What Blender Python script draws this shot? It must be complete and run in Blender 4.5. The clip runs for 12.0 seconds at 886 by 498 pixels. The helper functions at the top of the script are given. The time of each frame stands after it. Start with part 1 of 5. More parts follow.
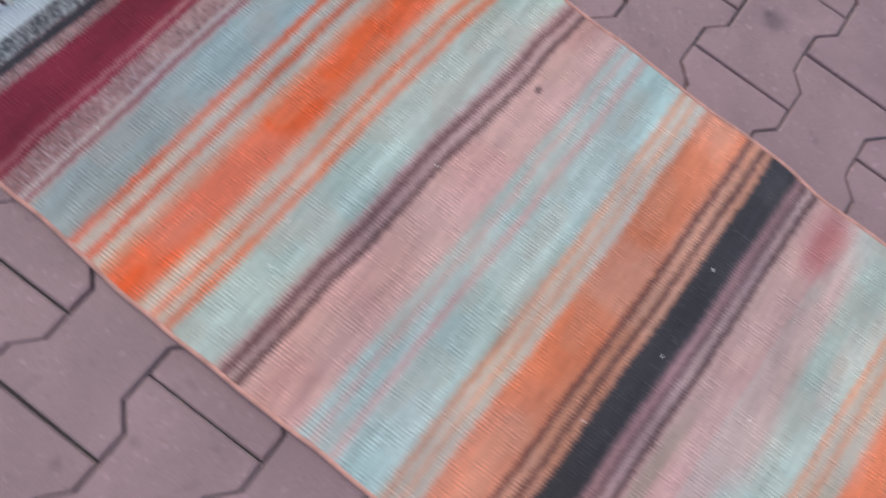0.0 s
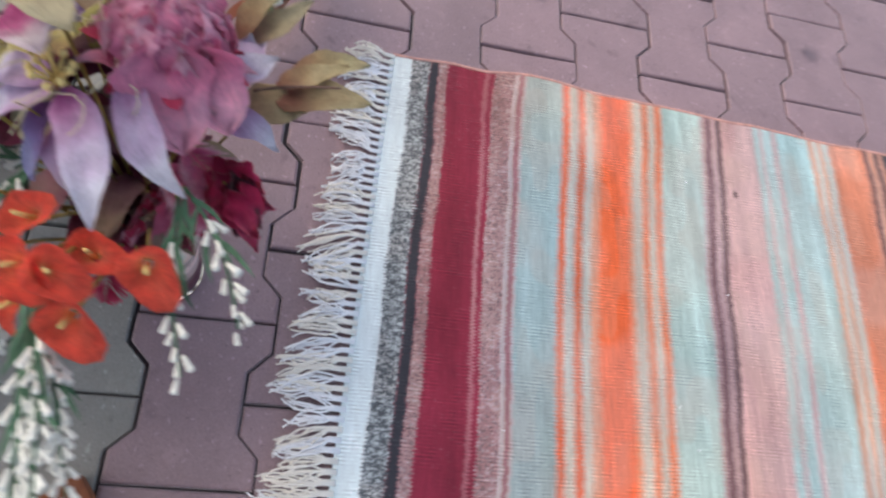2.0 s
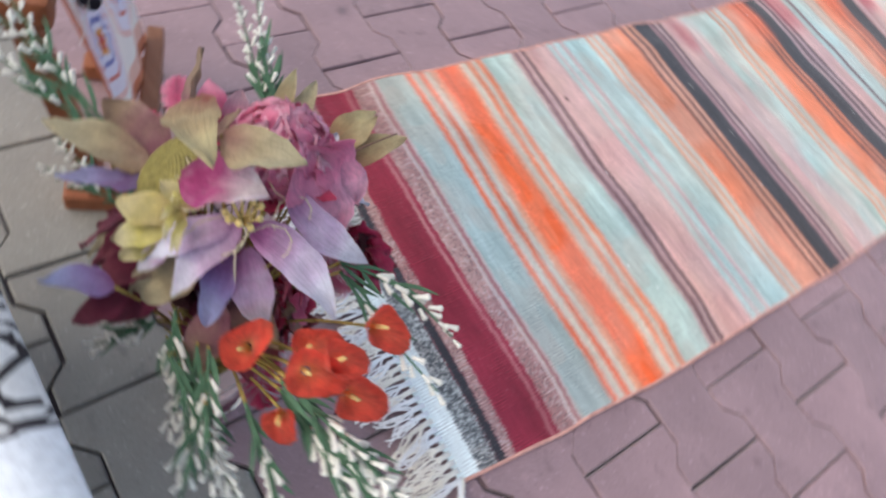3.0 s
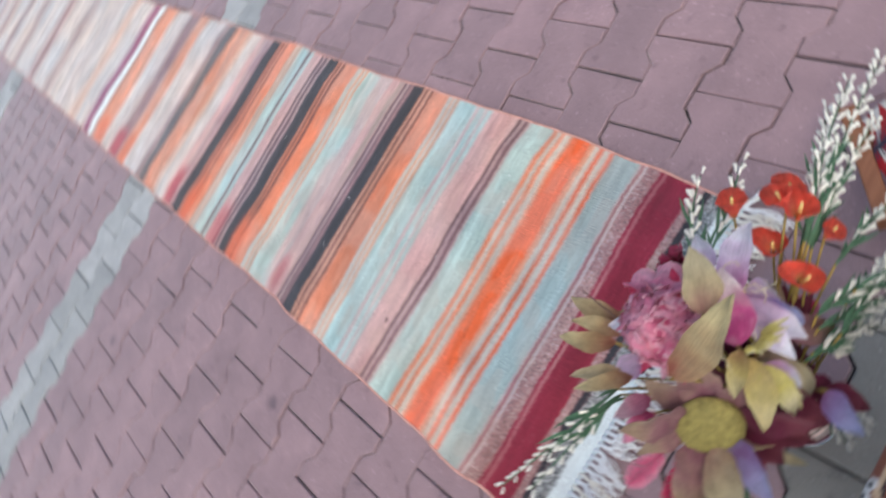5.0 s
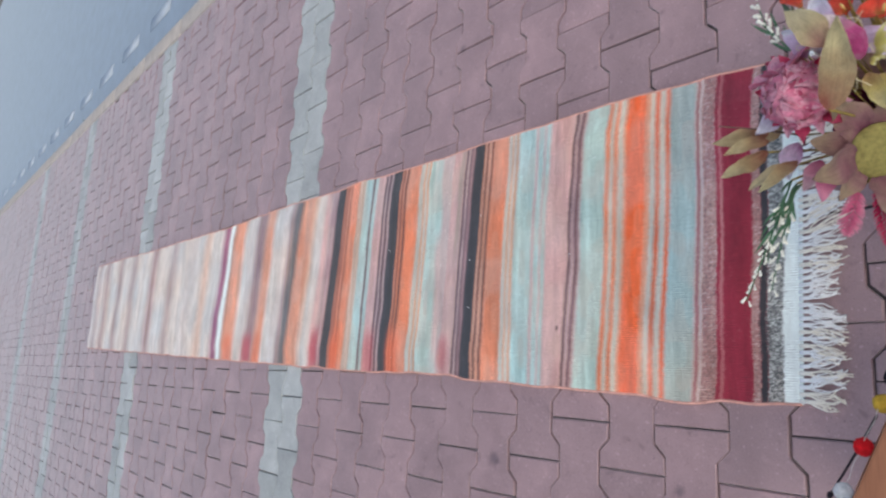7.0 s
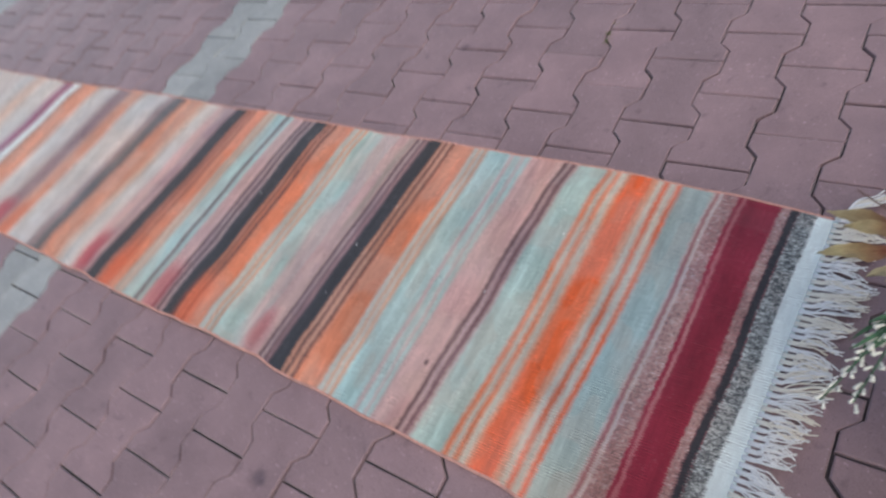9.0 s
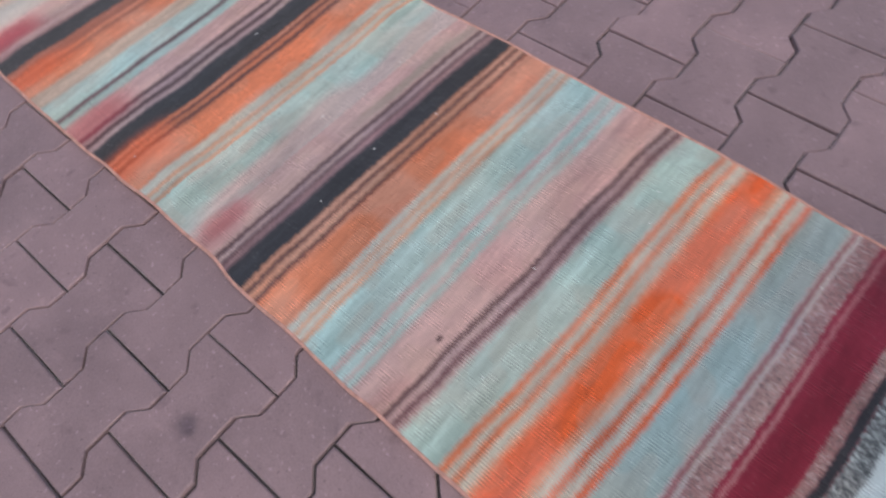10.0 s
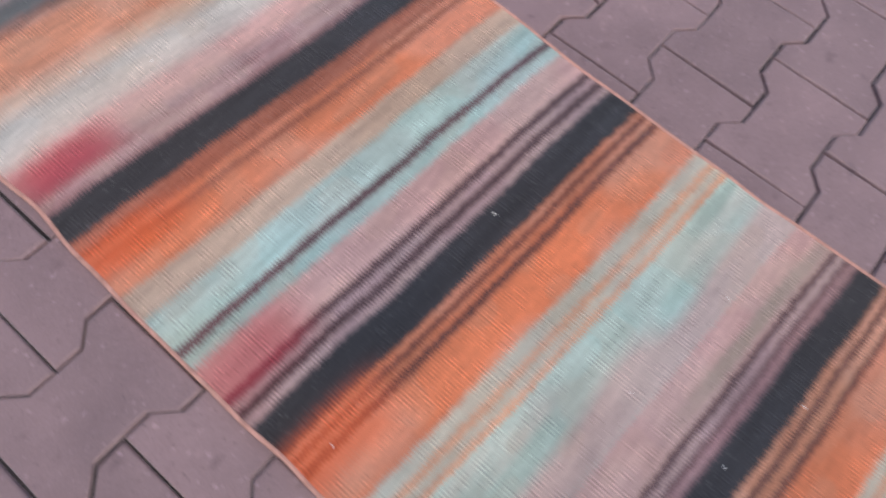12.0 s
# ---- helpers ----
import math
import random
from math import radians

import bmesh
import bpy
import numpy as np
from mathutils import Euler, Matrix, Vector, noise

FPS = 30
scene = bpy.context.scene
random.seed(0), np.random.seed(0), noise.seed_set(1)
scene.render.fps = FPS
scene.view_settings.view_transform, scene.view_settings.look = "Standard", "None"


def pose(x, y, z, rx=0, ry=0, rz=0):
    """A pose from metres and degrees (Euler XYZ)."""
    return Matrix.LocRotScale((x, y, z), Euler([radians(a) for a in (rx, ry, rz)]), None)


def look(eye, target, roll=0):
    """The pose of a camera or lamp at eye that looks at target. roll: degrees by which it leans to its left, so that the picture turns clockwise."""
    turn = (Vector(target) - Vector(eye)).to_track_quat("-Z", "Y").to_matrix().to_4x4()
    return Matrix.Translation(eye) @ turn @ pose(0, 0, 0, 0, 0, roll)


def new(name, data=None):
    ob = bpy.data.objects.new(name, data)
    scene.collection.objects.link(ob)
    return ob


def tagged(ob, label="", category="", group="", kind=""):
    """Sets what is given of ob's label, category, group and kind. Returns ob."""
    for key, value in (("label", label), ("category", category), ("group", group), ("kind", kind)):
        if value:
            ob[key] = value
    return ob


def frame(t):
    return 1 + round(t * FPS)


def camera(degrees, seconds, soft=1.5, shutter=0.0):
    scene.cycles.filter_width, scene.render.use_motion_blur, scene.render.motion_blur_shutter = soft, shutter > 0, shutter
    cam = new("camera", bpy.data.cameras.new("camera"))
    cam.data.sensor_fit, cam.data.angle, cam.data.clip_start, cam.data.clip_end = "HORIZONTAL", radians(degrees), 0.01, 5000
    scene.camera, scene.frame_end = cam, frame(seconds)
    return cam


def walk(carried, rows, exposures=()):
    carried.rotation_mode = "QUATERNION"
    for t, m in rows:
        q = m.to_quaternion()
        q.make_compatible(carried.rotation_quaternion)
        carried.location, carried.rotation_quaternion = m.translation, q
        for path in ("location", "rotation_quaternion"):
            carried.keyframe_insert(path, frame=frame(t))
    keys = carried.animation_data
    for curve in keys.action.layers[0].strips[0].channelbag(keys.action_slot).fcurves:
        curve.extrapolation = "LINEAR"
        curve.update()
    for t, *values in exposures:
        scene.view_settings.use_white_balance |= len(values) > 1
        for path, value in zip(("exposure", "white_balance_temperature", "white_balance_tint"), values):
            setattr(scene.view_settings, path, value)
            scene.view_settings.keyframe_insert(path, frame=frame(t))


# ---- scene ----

# ---------------------------------------------------------------- camera
cam = camera(65.81, 12.0, soft=2.4, shutter=0.5)
walk(cam, [
    (0.0, pose(0.8037, 0.5595, 0.8086, 15.48, -7.39, 126.33)),
    (0.5, pose(0.8566, 0.3413, 0.8196, 17.00, -8.82, 120.45)),
    (1.0, pose(0.9326, 0.1464, 0.8730, 22.34, -10.18, 109.29)),
    (1.5, pose(0.8785, -0.0075, 0.8297, 24.01, -9.80, 99.44)),
    (2.0, pose(0.8327, -0.1766, 0.8436, 22.66, -13.50, 92.48)),
    (2.5, pose(0.8768, -0.3597, 0.8946, 26.83, -20.17, 79.16)),
    (3.0, pose(0.8189, -0.4663, 0.8765, 31.58, -16.89, 57.11)),
    (3.3, pose(0.7544, -0.5050, 0.8896, 31.18, -12.18, 41.66)),
    (3.5, pose(0.7175, -0.5289, 0.9070, 30.88, -9.73, 34.99)),
    (3.7, pose(0.6833, -0.5592, 0.9205, 31.30, -5.55, 26.66)),
    (5.3, pose(0.4318, -0.5788, 1.1434, 19.27, 38.97, -66.57)),
    (5.5, pose(0.3891, -0.5791, 1.1566, 16.52, 39.26, -72.06)),
    (6.0, pose(0.2151, -0.6267, 1.2297, 11.06, 44.38, -84.68)),
    (6.5, pose(0.1496, -0.6451, 1.2856, 12.95, 48.89, -86.07)),
    (6.7, pose(0.1683, -0.6405, 1.2859, 13.05, 49.88, -86.87)),
    (8.3, pose(0.1218, -0.3842, 1.1461, 32.19, 37.21, -65.96)),
    (8.5, pose(0.0608, -0.3352, 1.1348, 37.31, 31.74, -62.18)),
    (9.0, pose(-0.0200, -0.2282, 1.0866, 38.09, 20.88, -59.48)),
    (9.5, pose(0.0217, -0.0263, 0.9909, 33.45, 13.35, -54.72)),
    (10.0, pose(0.0797, 0.1498, 0.9448, 29.68, 6.17, -49.60)),
    (10.5, pose(0.0525, 0.3559, 0.9066, 29.71, 0.89, -47.41)),
    (11.0, pose(0.0817, 0.5541, 0.8781, 27.93, -2.86, -49.21)),
    (11.5, pose(0.1882, 0.7936, 0.8273, 25.37, -1.89, -48.65)),
    (12.0, pose(0.2000, 1.0346, 0.7982, 23.29, -3.85, -49.31)),
], exposures=[(0.0, 0.20, 6850, 11.5), (1.0, 0.26, 6850, 11.5), (2.5, 0.61, 6800, 8.5), (3.7, 0.55, 6790, 8.5), (5.5, 0.46, 6700, 7), (6.5, 0.36, 6650, 5), (8.5, 0.08, 6700, 7), (9.5, 0.02, 6760, 7), (10.5, 0.03, 6780, 7.5), (12.0, 0.13, 6800, 8)])

# ---------------------------------------------------------------- light: open shade under a bright, hazy sky
world = bpy.data.worlds.new("sky")
scene.world = world
world.use_nodes = True
wn, wl = world.node_tree.nodes, world.node_tree.links
sky = wn.new("ShaderNodeTexSky")
sky.sky_type, sky.sun_disc = "NISHITA", False
sky.sun_elevation, sky.sun_rotation = radians(52), radians(200)
sky.dust_density, sky.air_density = 3.0, 1.0
wn["Background"].inputs["Strength"].default_value = 0.15
wl.new(sky.outputs["Color"], wn["Background"].inputs["Color"])
sun_data = bpy.data.lights.new("sun", "SUN")
sun_data.energy, sun_data.angle, sun_data.color = 0.63, radians(115), (1.0, 0.95, 0.88)
sun = new("sun", sun_data)
sun.matrix_world = look((-1.5, -3.0, 6.0), (0.5, 0.5, 0.0))

# ---------------------------------------------------------------- materials
def lin(r, g, b):
    """Linear colour from 0..255 values."""
    return tuple(((c / 255 + 0.055) / 1.055) ** 2.4 if c > 10 else c / 255 / 12.92 for c in (r, g, b))


class Nodes:
    """A principled material with a few wiring shortcuts."""

    def __init__(self, name, rough=0.8, metal=0.0, spec=0.3):
        self.mat = bpy.data.materials.new(name)
        self.mat.use_nodes = True
        self.tree = self.mat.node_tree
        self.bsdf = self.tree.nodes["Principled BSDF"]
        self.set("Roughness", rough), self.set("Metallic", metal), self.set("Specular IOR Level", spec)

    def set(self, key, value):
        self.bsdf.inputs[key].default_value = value

    def add(self, kind, **inputs):
        node = self.tree.nodes.new("ShaderNode" + kind)
        for key, value in inputs.items():
            node.inputs[key.replace("_", " ")].default_value = value
        return node

    def link(self, a, b):
        self.tree.links.new(a, b)

    def coords(self, which="Object"):
        return self.add("TexCoord").outputs[which]

    def noise(self, scale, detail=3.0, rough=0.55, stretch=None, which="Object"):
        n = self.add("TexNoise", Scale=scale, Detail=detail, Roughness=rough)
        if stretch:
            m = self.add("Mapping", Scale=stretch)
            self.link(self.coords(which), m.inputs["Vector"]), self.link(m.outputs["Vector"], n.inputs["Vector"])
        else:
            self.link(self.coords(which), n.inputs["Vector"])
        return n.outputs["Fac"]

    def ramp(self, fac, stops):
        r = self.add("ValToRGB")
        e = r.color_ramp.elements
        while len(e) < len(stops):
            e.new(0.5)
        for el, (p, c) in zip(e, stops):
            el.position, el.color = p, (*c, 1.0) if len(c) == 3 else c
        self.link(fac, r.inputs["Fac"])
        return r.outputs["Color"]

    def mix(self, a, b, fac, blend="MIX"):
        m = self.tree.nodes.new("ShaderNodeMix")
        m.data_type, m.blend_type = "RGBA", blend
        for sock, v in ((m.inputs[6], a), (m.inputs[7], b), (m.inputs[0], fac)):
            if isinstance(v, (int, float)):
                sock.default_value = v
            elif isinstance(v, tuple):
                sock.default_value = (*v, 1.0)
            else:
                self.link(v, sock)
        return m.outputs[2]

    def colour(self, sock):
        self.link(sock, self.bsdf.inputs["Base Color"])
        return self

    def bump(self, height, strength=0.3, distance=0.001, over=None):
        b = self.add("Bump", Strength=strength, Distance=distance)
        self.link(height, b.inputs["Height"])
        if over:
            self.link(over, b.inputs["Normal"])
        self.link(b.outputs["Normal"], self.bsdf.inputs["Normal"])
        return b.outputs["Normal"]


def plain(name, colour, rough=0.7, vary=0.25, scale=30.0, spec=0.3, relief=0.2):
    """A mottled single-hue surface."""
    n = Nodes(name, rough, spec=spec)
    dark, light = tuple(c * (1 - vary) for c in colour), tuple(min(1, c * (1 + vary)) for c in colour)
    n.colour(n.ramp(n.noise(scale), [(0.3, dark), (0.7, light)]))
    n.bump(n.noise(scale * 8, 2), relief, 0.001)
    return n.mat


def paver_material(name, dark, light, island, sheen=0.35):
    n = Nodes(name, 0.56, spec=0.65)
    geo = n.add("NewGeometry").outputs["Random Per Island"] if island else n.add("ObjectInfo").outputs["Random"]
    base = n.ramp(geo, [(0.0, dark), (0.5, tuple((a + b) / 2 for a, b in zip(dark, light))), (1.0, light)])
    where = n.add("NewGeometry").outputs["Position"]

    def world_noise(scale, detail):
        t = n.add("TexNoise", Scale=scale, Detail=detail, Roughness=0.6)
        n.link(where, t.inputs["Vector"])
        return t.outputs["Fac"]

    stain = n.ramp(world_noise(3.2, 4), [(0.35, (0.86, 0.85, 0.86)), (0.65, (1.08, 1.07, 1.07))])
    grain = n.ramp(world_noise(420, 3), [(0.3, (0.85, 0.85, 0.85)), (0.7, (1.12, 1.12, 1.12))])
    spots = n.ramp(world_noise(26, 2), [(0.25, (0.74, 0.73, 0.76)), (0.38, (1, 1, 1)), (0.64, (1, 1, 1)), (0.72, (1.14, 1.13, 1.12))])
    flecks = n.ramp(world_noise(115, 1.5), [(0.0, (1, 1, 1)), (0.665, (1, 1, 1)), (0.70, (1.40, 1.42, 1.45))])
    pits = n.ramp(world_noise(170, 2), [(0.28, (0.70, 0.70, 0.72)), (0.34, (1, 1, 1))])
    scuffs = n.ramp(world_noise(9, 6), [(0.30, (0.88, 0.88, 0.89)), (0.5, (1, 1, 1)), (0.70, (1.13, 1.13, 1.13))])
    c = n.mix(base, stain, 1.0, "MULTIPLY")
    for layer in (grain, spots, flecks, pits, scuffs):
        c = n.mix(c, layer, 1.0, "MULTIPLY")
    # four oily drips that have soaked in
    fray = n.add("VectorMath")
    fray.operation = "MULTIPLY_ADD"
    wobble = n.add("TexNoise", Scale=60.0, Detail=3.0)
    n.link(where, wobble.inputs["Vector"])
    n.link(wobble.outputs["Color"], fray.inputs[0])
    fray.inputs[1].default_value = (0.012, 0.012, 0.0)
    n.link(where, fray.inputs[2])
    for x, y, r in (() if island else ((-0.026, 0.161, 0.010), (-0.023, 0.688, 0.015), (-0.270, 1.520, 0.014), (1.179, 0.884, 0.012))):
        far_off = n.add("VectorMath")
        far_off.operation = "DISTANCE"
        n.link(fray.outputs[0], far_off.inputs[0])
        far_off.inputs[1].default_value = (x + 0.006, y + 0.006, 0.0)
        c = n.mix(c, n.ramp(far_off.outputs["Value"], [(0.0, (0.50, 0.50, 0.56)), (r * 0.6, (0.60, 0.60, 0.64)), (r * 1.7, (1, 1, 1))]), 1.0, "MULTIPLY")
    n.colour(c)
    n.bump(world_noise(300, 4), 0.35, 0.0012, n.bump(world_noise(40, 3), 0.25, 0.003))
    n.set("Sheen Weight", sheen), n.set("Sheen Roughness", 0.35)
    return n.mat


RED = (lin(146, 122, 126), lin(158, 131, 135))
GREY = (lin(154, 158, 157), lin(176, 180, 179))
NEARGREY = (lin(130, 128, 121), lin(144, 142, 134))
M_RED, M_RED_FAR = paver_material("paver_red", *RED, False, 0.6), paver_material("paver_red_joined", *RED, True, 0.6)
M_GREY, M_GREY_FAR = paver_material("paver_grey", *GREY, False, 0.25), paver_material("paver_grey_joined", *GREY, True, 0.25)
M_NGREY, M_NGREY_FAR = paver_material("paver_dull_grey", *NEARGREY, False, 0.08), paver_material("paver_dull_grey_joined", *NEARGREY, True, 0.08)
M_SAND = plain("joint_sand", lin(80, 74, 77), 0.95, 0.30, 14)
M_ROAD = plain("asphalt", lin(116, 133, 152), 0.7, 0.12, 8, spec=0.5)
road_bsdf = M_ROAD.node_tree.nodes["Principled BSDF"]
road_bsdf.inputs["Sheen Weight"].default_value, road_bsdf.inputs["Sheen Roughness"].default_value = 0.5, 0.35
M_EARTH = plain("far_ground", lin(120, 116, 112), 0.95, 0.2, 0.4)
M_KERB = plain("kerb_concrete", lin(172, 164, 158), 0.88, 0.12, 12)
M_PAINT = plain("road_paint", lin(168, 178, 190), 0.7, 0.1, 20)
M_BRASS = plain("string", lin(200, 196, 190), 0.8, 0.1)


def painted(name, rough=0.9, rib=0.0, spec=0.15):
    """Cloth whose woven colours lie in the mesh's own colour layer."""
    n = Nodes(name, rough, spec=spec)
    layer = n.add("Attribute")
    layer.attribute_name = "weave"
    fuzz = n.ramp(n.noise(700, 2), [(0.25, (0.93, 0.93, 0.93)), (0.75, (1.07, 1.07, 1.07))])
    wash = n.ramp(n.noise(9, 4), [(0.3, (0.93, 0.93, 0.94)), (0.7, (1.06, 1.06, 1.05))])
    c = n.mix(n.mix(layer.outputs["Color"], fuzz, 1.0, "MULTIPLY"), wash, 1.0, "MULTIPLY")
    if rib:
        # warp ridges that show in broken tufts, each a short pale dash with a dark side
        warp = n.add("TexWave", Scale=68.0, Distortion=2.2, Detail=2.0)
        warp.inputs["Detail Scale"].default_value = 0.15
        n.link(n.coords(), warp.inputs["Vector"])
        patch = n.ramp(n.noise(26, 3), [(0.44, (0.06, 0.06, 0.06)), (0.58, (1, 1, 1))])
        dash = n.ramp(n.noise(1.0, 2, 0.6, (210, 52, 60)), [(0.44, (0.04, 0.04, 0.04)), (0.56, (1, 1, 1))])
        tuft = n.mix(patch, dash, 1.0, "MULTIPLY")
        # relief shading painted into the wool: troughs darkened, crests brightened
        ridge_shade = n.ramp(warp.outputs["Fac"], [(0.0, (0.68, 0.67, 0.68)), (0.45, (0.96, 0.96, 0.96)), (0.75, (1.07, 1.07, 1.07)), (1.0, (1.46, 1.44, 1.42))])
        c = n.mix(c, n.mix(c, ridge_shade, 1.0, "MULTIPLY"), tuft)
        # worn flecks of pale warp on the dark bands, and nap rubbed along the weft
        bare = n.ramp(n.noise(1.0, 2, 0.6, (330, 90, 60)), [(0.60, (0, 0, 0)), (0.72, (0.040, 0.038, 0.038))])
        c = n.mix(c, n.mix(bare, n.ramp(n.noise(30, 3), [(0.42, (0.15, 0.15, 0.15)), (0.62, (1, 1, 1))]), 1.0, "MULTIPLY"), 1.0, "ADD")
        nap = n.ramp(n.noise(1.0, 3, 0.6, (24, 120, 60)), [(0.3, (0.93, 0.93, 0.93)), (0.7, (1.07, 1.07, 1.07))])
        c = n.mix(c, nap, 1.0, "MULTIPLY")
        n.bump(n.noise(1.0, 1, 0.5, (60, 700, 60)), 0.25, 0.0010, n.bump(n.mix(warp.outputs["Color"], tuft, 1.0, "MULTIPLY"), 0.5, 0.0012))
    else:
        n.bump(n.noise(700, 2), 0.3, 0.001)
    n.colour(c)
    n.set("Sheen Weight", 0.35 if rib else 0.15)
    return n.mat


M_RUG, M_CLOTH = painted("kilim_wool", rib=1.0), painted("woven_cloth")
M_COTTON = plain("white_cotton", lin(244, 245, 246), 0.9, 0.05, 60, relief=0.6)
M_COTTON_WARM = plain("cream_cotton", lin(244, 239, 228), 0.9, 0.05, 60, relief=0.6)
M_BIND = plain("salmon_binding", lin(208, 158, 146), 0.9, 0.2, 60)


def wood(name, dark, light):
    n = Nodes(name, 0.5, spec=0.35)
    rings = n.noise(6.0, 4, 0.6, (1.2, 14, 14))
    fine = n.noise(40.0, 3, 0.6, (0.5, 12, 12))
    c = n.mix(n.ramp(rings, [(0.3, dark), (0.7, light)]), n.ramp(fine, [(0.3, (0.86, 0.84, 0.82)), (0.7, (1.08, 1.08, 1.08))]), 1.0, "MULTIPLY")
    n.colour(c)
    n.bump(fine, 0.15, 0.001)
    return n.mat


M_STRIP = plain("pale_strip", lin(178, 162, 146), 0.85, 0.15, 60)
M_WOOD = wood("varnished_wood", lin(134, 88, 64), lin(158, 108, 80))
M_WOOD_DARK = wood("stained_wood_end", lin(132, 76, 48), lin(158, 98, 66))


def petal(name, root, middle, tip, rough=0.9):
    """Dyed flower cloth: the colour runs along the petal, with veins and blotches."""
    n = Nodes(name, rough, spec=0.1)
    uv = n.add("SeparateXYZ")
    n.link(n.coords("UV"), uv.inputs["Vector"])
    wob = n.add("Math")
    wob.operation = "MULTIPLY_ADD"
    n.link(n.noise(28, 3), wob.inputs[0])
    wob.inputs[1].default_value = 0.5
    n.link(uv.outputs["Y"], wob.inputs[2])
    c = n.ramp(wob.outputs[0], [(0.28, root), (0.68, middle), (1.0, tip)])
    blot = n.ramp(n.noise(60, 3), [(0.3, (0.82, 0.82, 0.84)), (0.7, (1.12, 1.12, 1.1))])
    wash = n.mix(c, n.ramp(n.noise(34, 4), [(0.40, tip), (0.62, middle)]), n.ramp(n.noise(22, 3), [(0.40, (0, 0, 0)), (0.66, (0.55, 0.55, 0.55))]))
    veins = n.ramp(n.noise(1.0, 3, 0.6, (26, 2.2, 1), "UV"), [(0.34, (0.84, 0.83, 0.84)), (0.5, (1, 1, 1)), (0.72, (1.10, 1.10, 1.10))])
    weave = n.ramp(n.noise(520, 2), [(0.3, (0.90, 0.90, 0.90)), (0.7, (1.08, 1.08, 1.08))])
    c = n.mix(wash, blot, 1.0, "MULTIPLY")
    n.colour(n.mix(n.mix(c, veins, 1.0, "MULTIPLY"), weave, 1.0, "MULTIPLY"))
    n.bump(n.noise(1.0, 2, 0.5, (40, 3, 1), "UV"), 0.5, 0.0016, n.bump(n.noise(90, 3), 0.4, 0.003))
    n.set("Sheen Weight", 0.2)
    glow = n.add("BsdfTranslucent")
    n.link(n.bsdf.inputs["Base Color"].links[0].from_socket, glow.inputs["Color"])
    both = n.add("MixShader", Fac=0.45)
    n.link(n.bsdf.outputs[0], both.inputs[1]), n.link(glow.outputs[0], both.inputs[2])
    n.link(both.outputs[0], n.tree.nodes["Material Output"].inputs["Surface"])
    return n.mat


P_LILAC = petal("lilac_petal", lin(188, 100, 158), lin(214, 190, 218), lin(232, 232, 242))
P_MAGENTA = petal("magenta_petal", lin(164, 54, 112), lin(196, 96, 150), lin(232, 222, 226))
P_OLIVE = petal("olive_leaf", lin(176, 134, 122), lin(186, 172, 140), lin(204, 196, 164))
P_RUST = petal("rusty_olive_leaf", lin(162, 102, 88), lin(186, 160, 124), lin(204, 196, 156))
P_YELLOW = petal("yellow_petal", lin(176, 142, 102), lin(206, 192, 124), lin(216, 206, 160))
P_LEMON = petal("lemon_petal", lin(186, 170, 100), lin(214, 206, 122), lin(226, 220, 180))
P_MAUVE = petal("mauve_olive_petal", lin(140, 76, 102), lin(164, 122, 126), lin(176, 154, 132))
P_BLUE = petal("blue_lilac_petal", lin(138, 72, 126), lin(158, 138, 190), lin(178, 186, 222))
P_PINK = petal("pink_petal", lin(196, 78, 120), lin(224, 118, 154), lin(234, 166, 190))
P_ROSE = petal("bright_rose_petal", lin(216, 104, 146), lin(238, 152, 184), lin(246, 196, 214))
P_BLUSH = petal("blush_petal", lin(184, 92, 126), lin(206, 140, 160), lin(214, 176, 184))
P_WINE = petal("wine_leaf", lin(86, 30, 50), lin(118, 50, 74), lin(142, 76, 90))
P_CRIMSON = petal("crimson_tassel_flower", lin(156, 26, 62), lin(200, 48, 92), lin(220, 90, 126))
P_TINSEL = petal("pink_tinsel", lin(214, 70, 122), lin(236, 132, 170), lin(250, 214, 226), 0.45)
P_ORANGE = petal("orange_spathe", lin(250, 212, 138), lin(248, 142, 116), lin(244, 112, 94), 0.6)
M_STEM = plain("green_stem", lin(74, 108, 82), 0.7, 0.3, 60)
M_SPADIX = plain("pale_yellow_spadix", lin(226, 200, 130), 0.7, 0.1)
M_TENDRIL = plain("cream_tendril", lin(214, 202, 168), 0.7, 0.1)
M_BUD = plain("white_bud", lin(226, 226, 216), 0.7, 0.12, 60)
M_DISC = plain("olive_seed_disc", lin(150, 141, 86), 0.85, 0.3, 160, relief=0.6)
M_WEED = plain("weed", lin(118, 122, 84), 0.85, 0.3, 80)
M_TWIG = plain("brown_twig", lin(112, 88, 78), 0.85, 0.25, 80)
M_DRY = plain("dry_stems", lin(148, 128, 70), 0.85, 0.3, 80)
M_FILL = plain("pink_sand_filling", lin(246, 216, 208), 0.8, 0.08, 60)
M_FILL_LOW = plain("dark_sand_filling", lin(104, 58, 70), 0.8, 0.45, 90)
glass = Nodes("vase_glass", 0.03, spec=0.5)
glass.set("Transmission Weight", 1.0), glass.set("IOR", 1.45), glass.set("Base Color", (0.95, 0.96, 0.96, 1))
M_GLASS = glass.mat
for m in (M_FILL, M_FILL_LOW):
    m.node_tree.nodes["Principled BSDF"].inputs["Coat Weight"].default_value = 1.0
    m.node_tree.nodes["Principled BSDF"].inputs["Coat Roughness"].default_value = 0.05
POMS = {k: plain("pompom_" + k, c, 0.95, 0.2, 200, relief=0.8) for k, c in
        {"red": lin(214, 24, 34), "yellow": lin(206, 166, 62), "black": lin(34, 30, 38), "white": lin(214, 214, 214)}.items()}

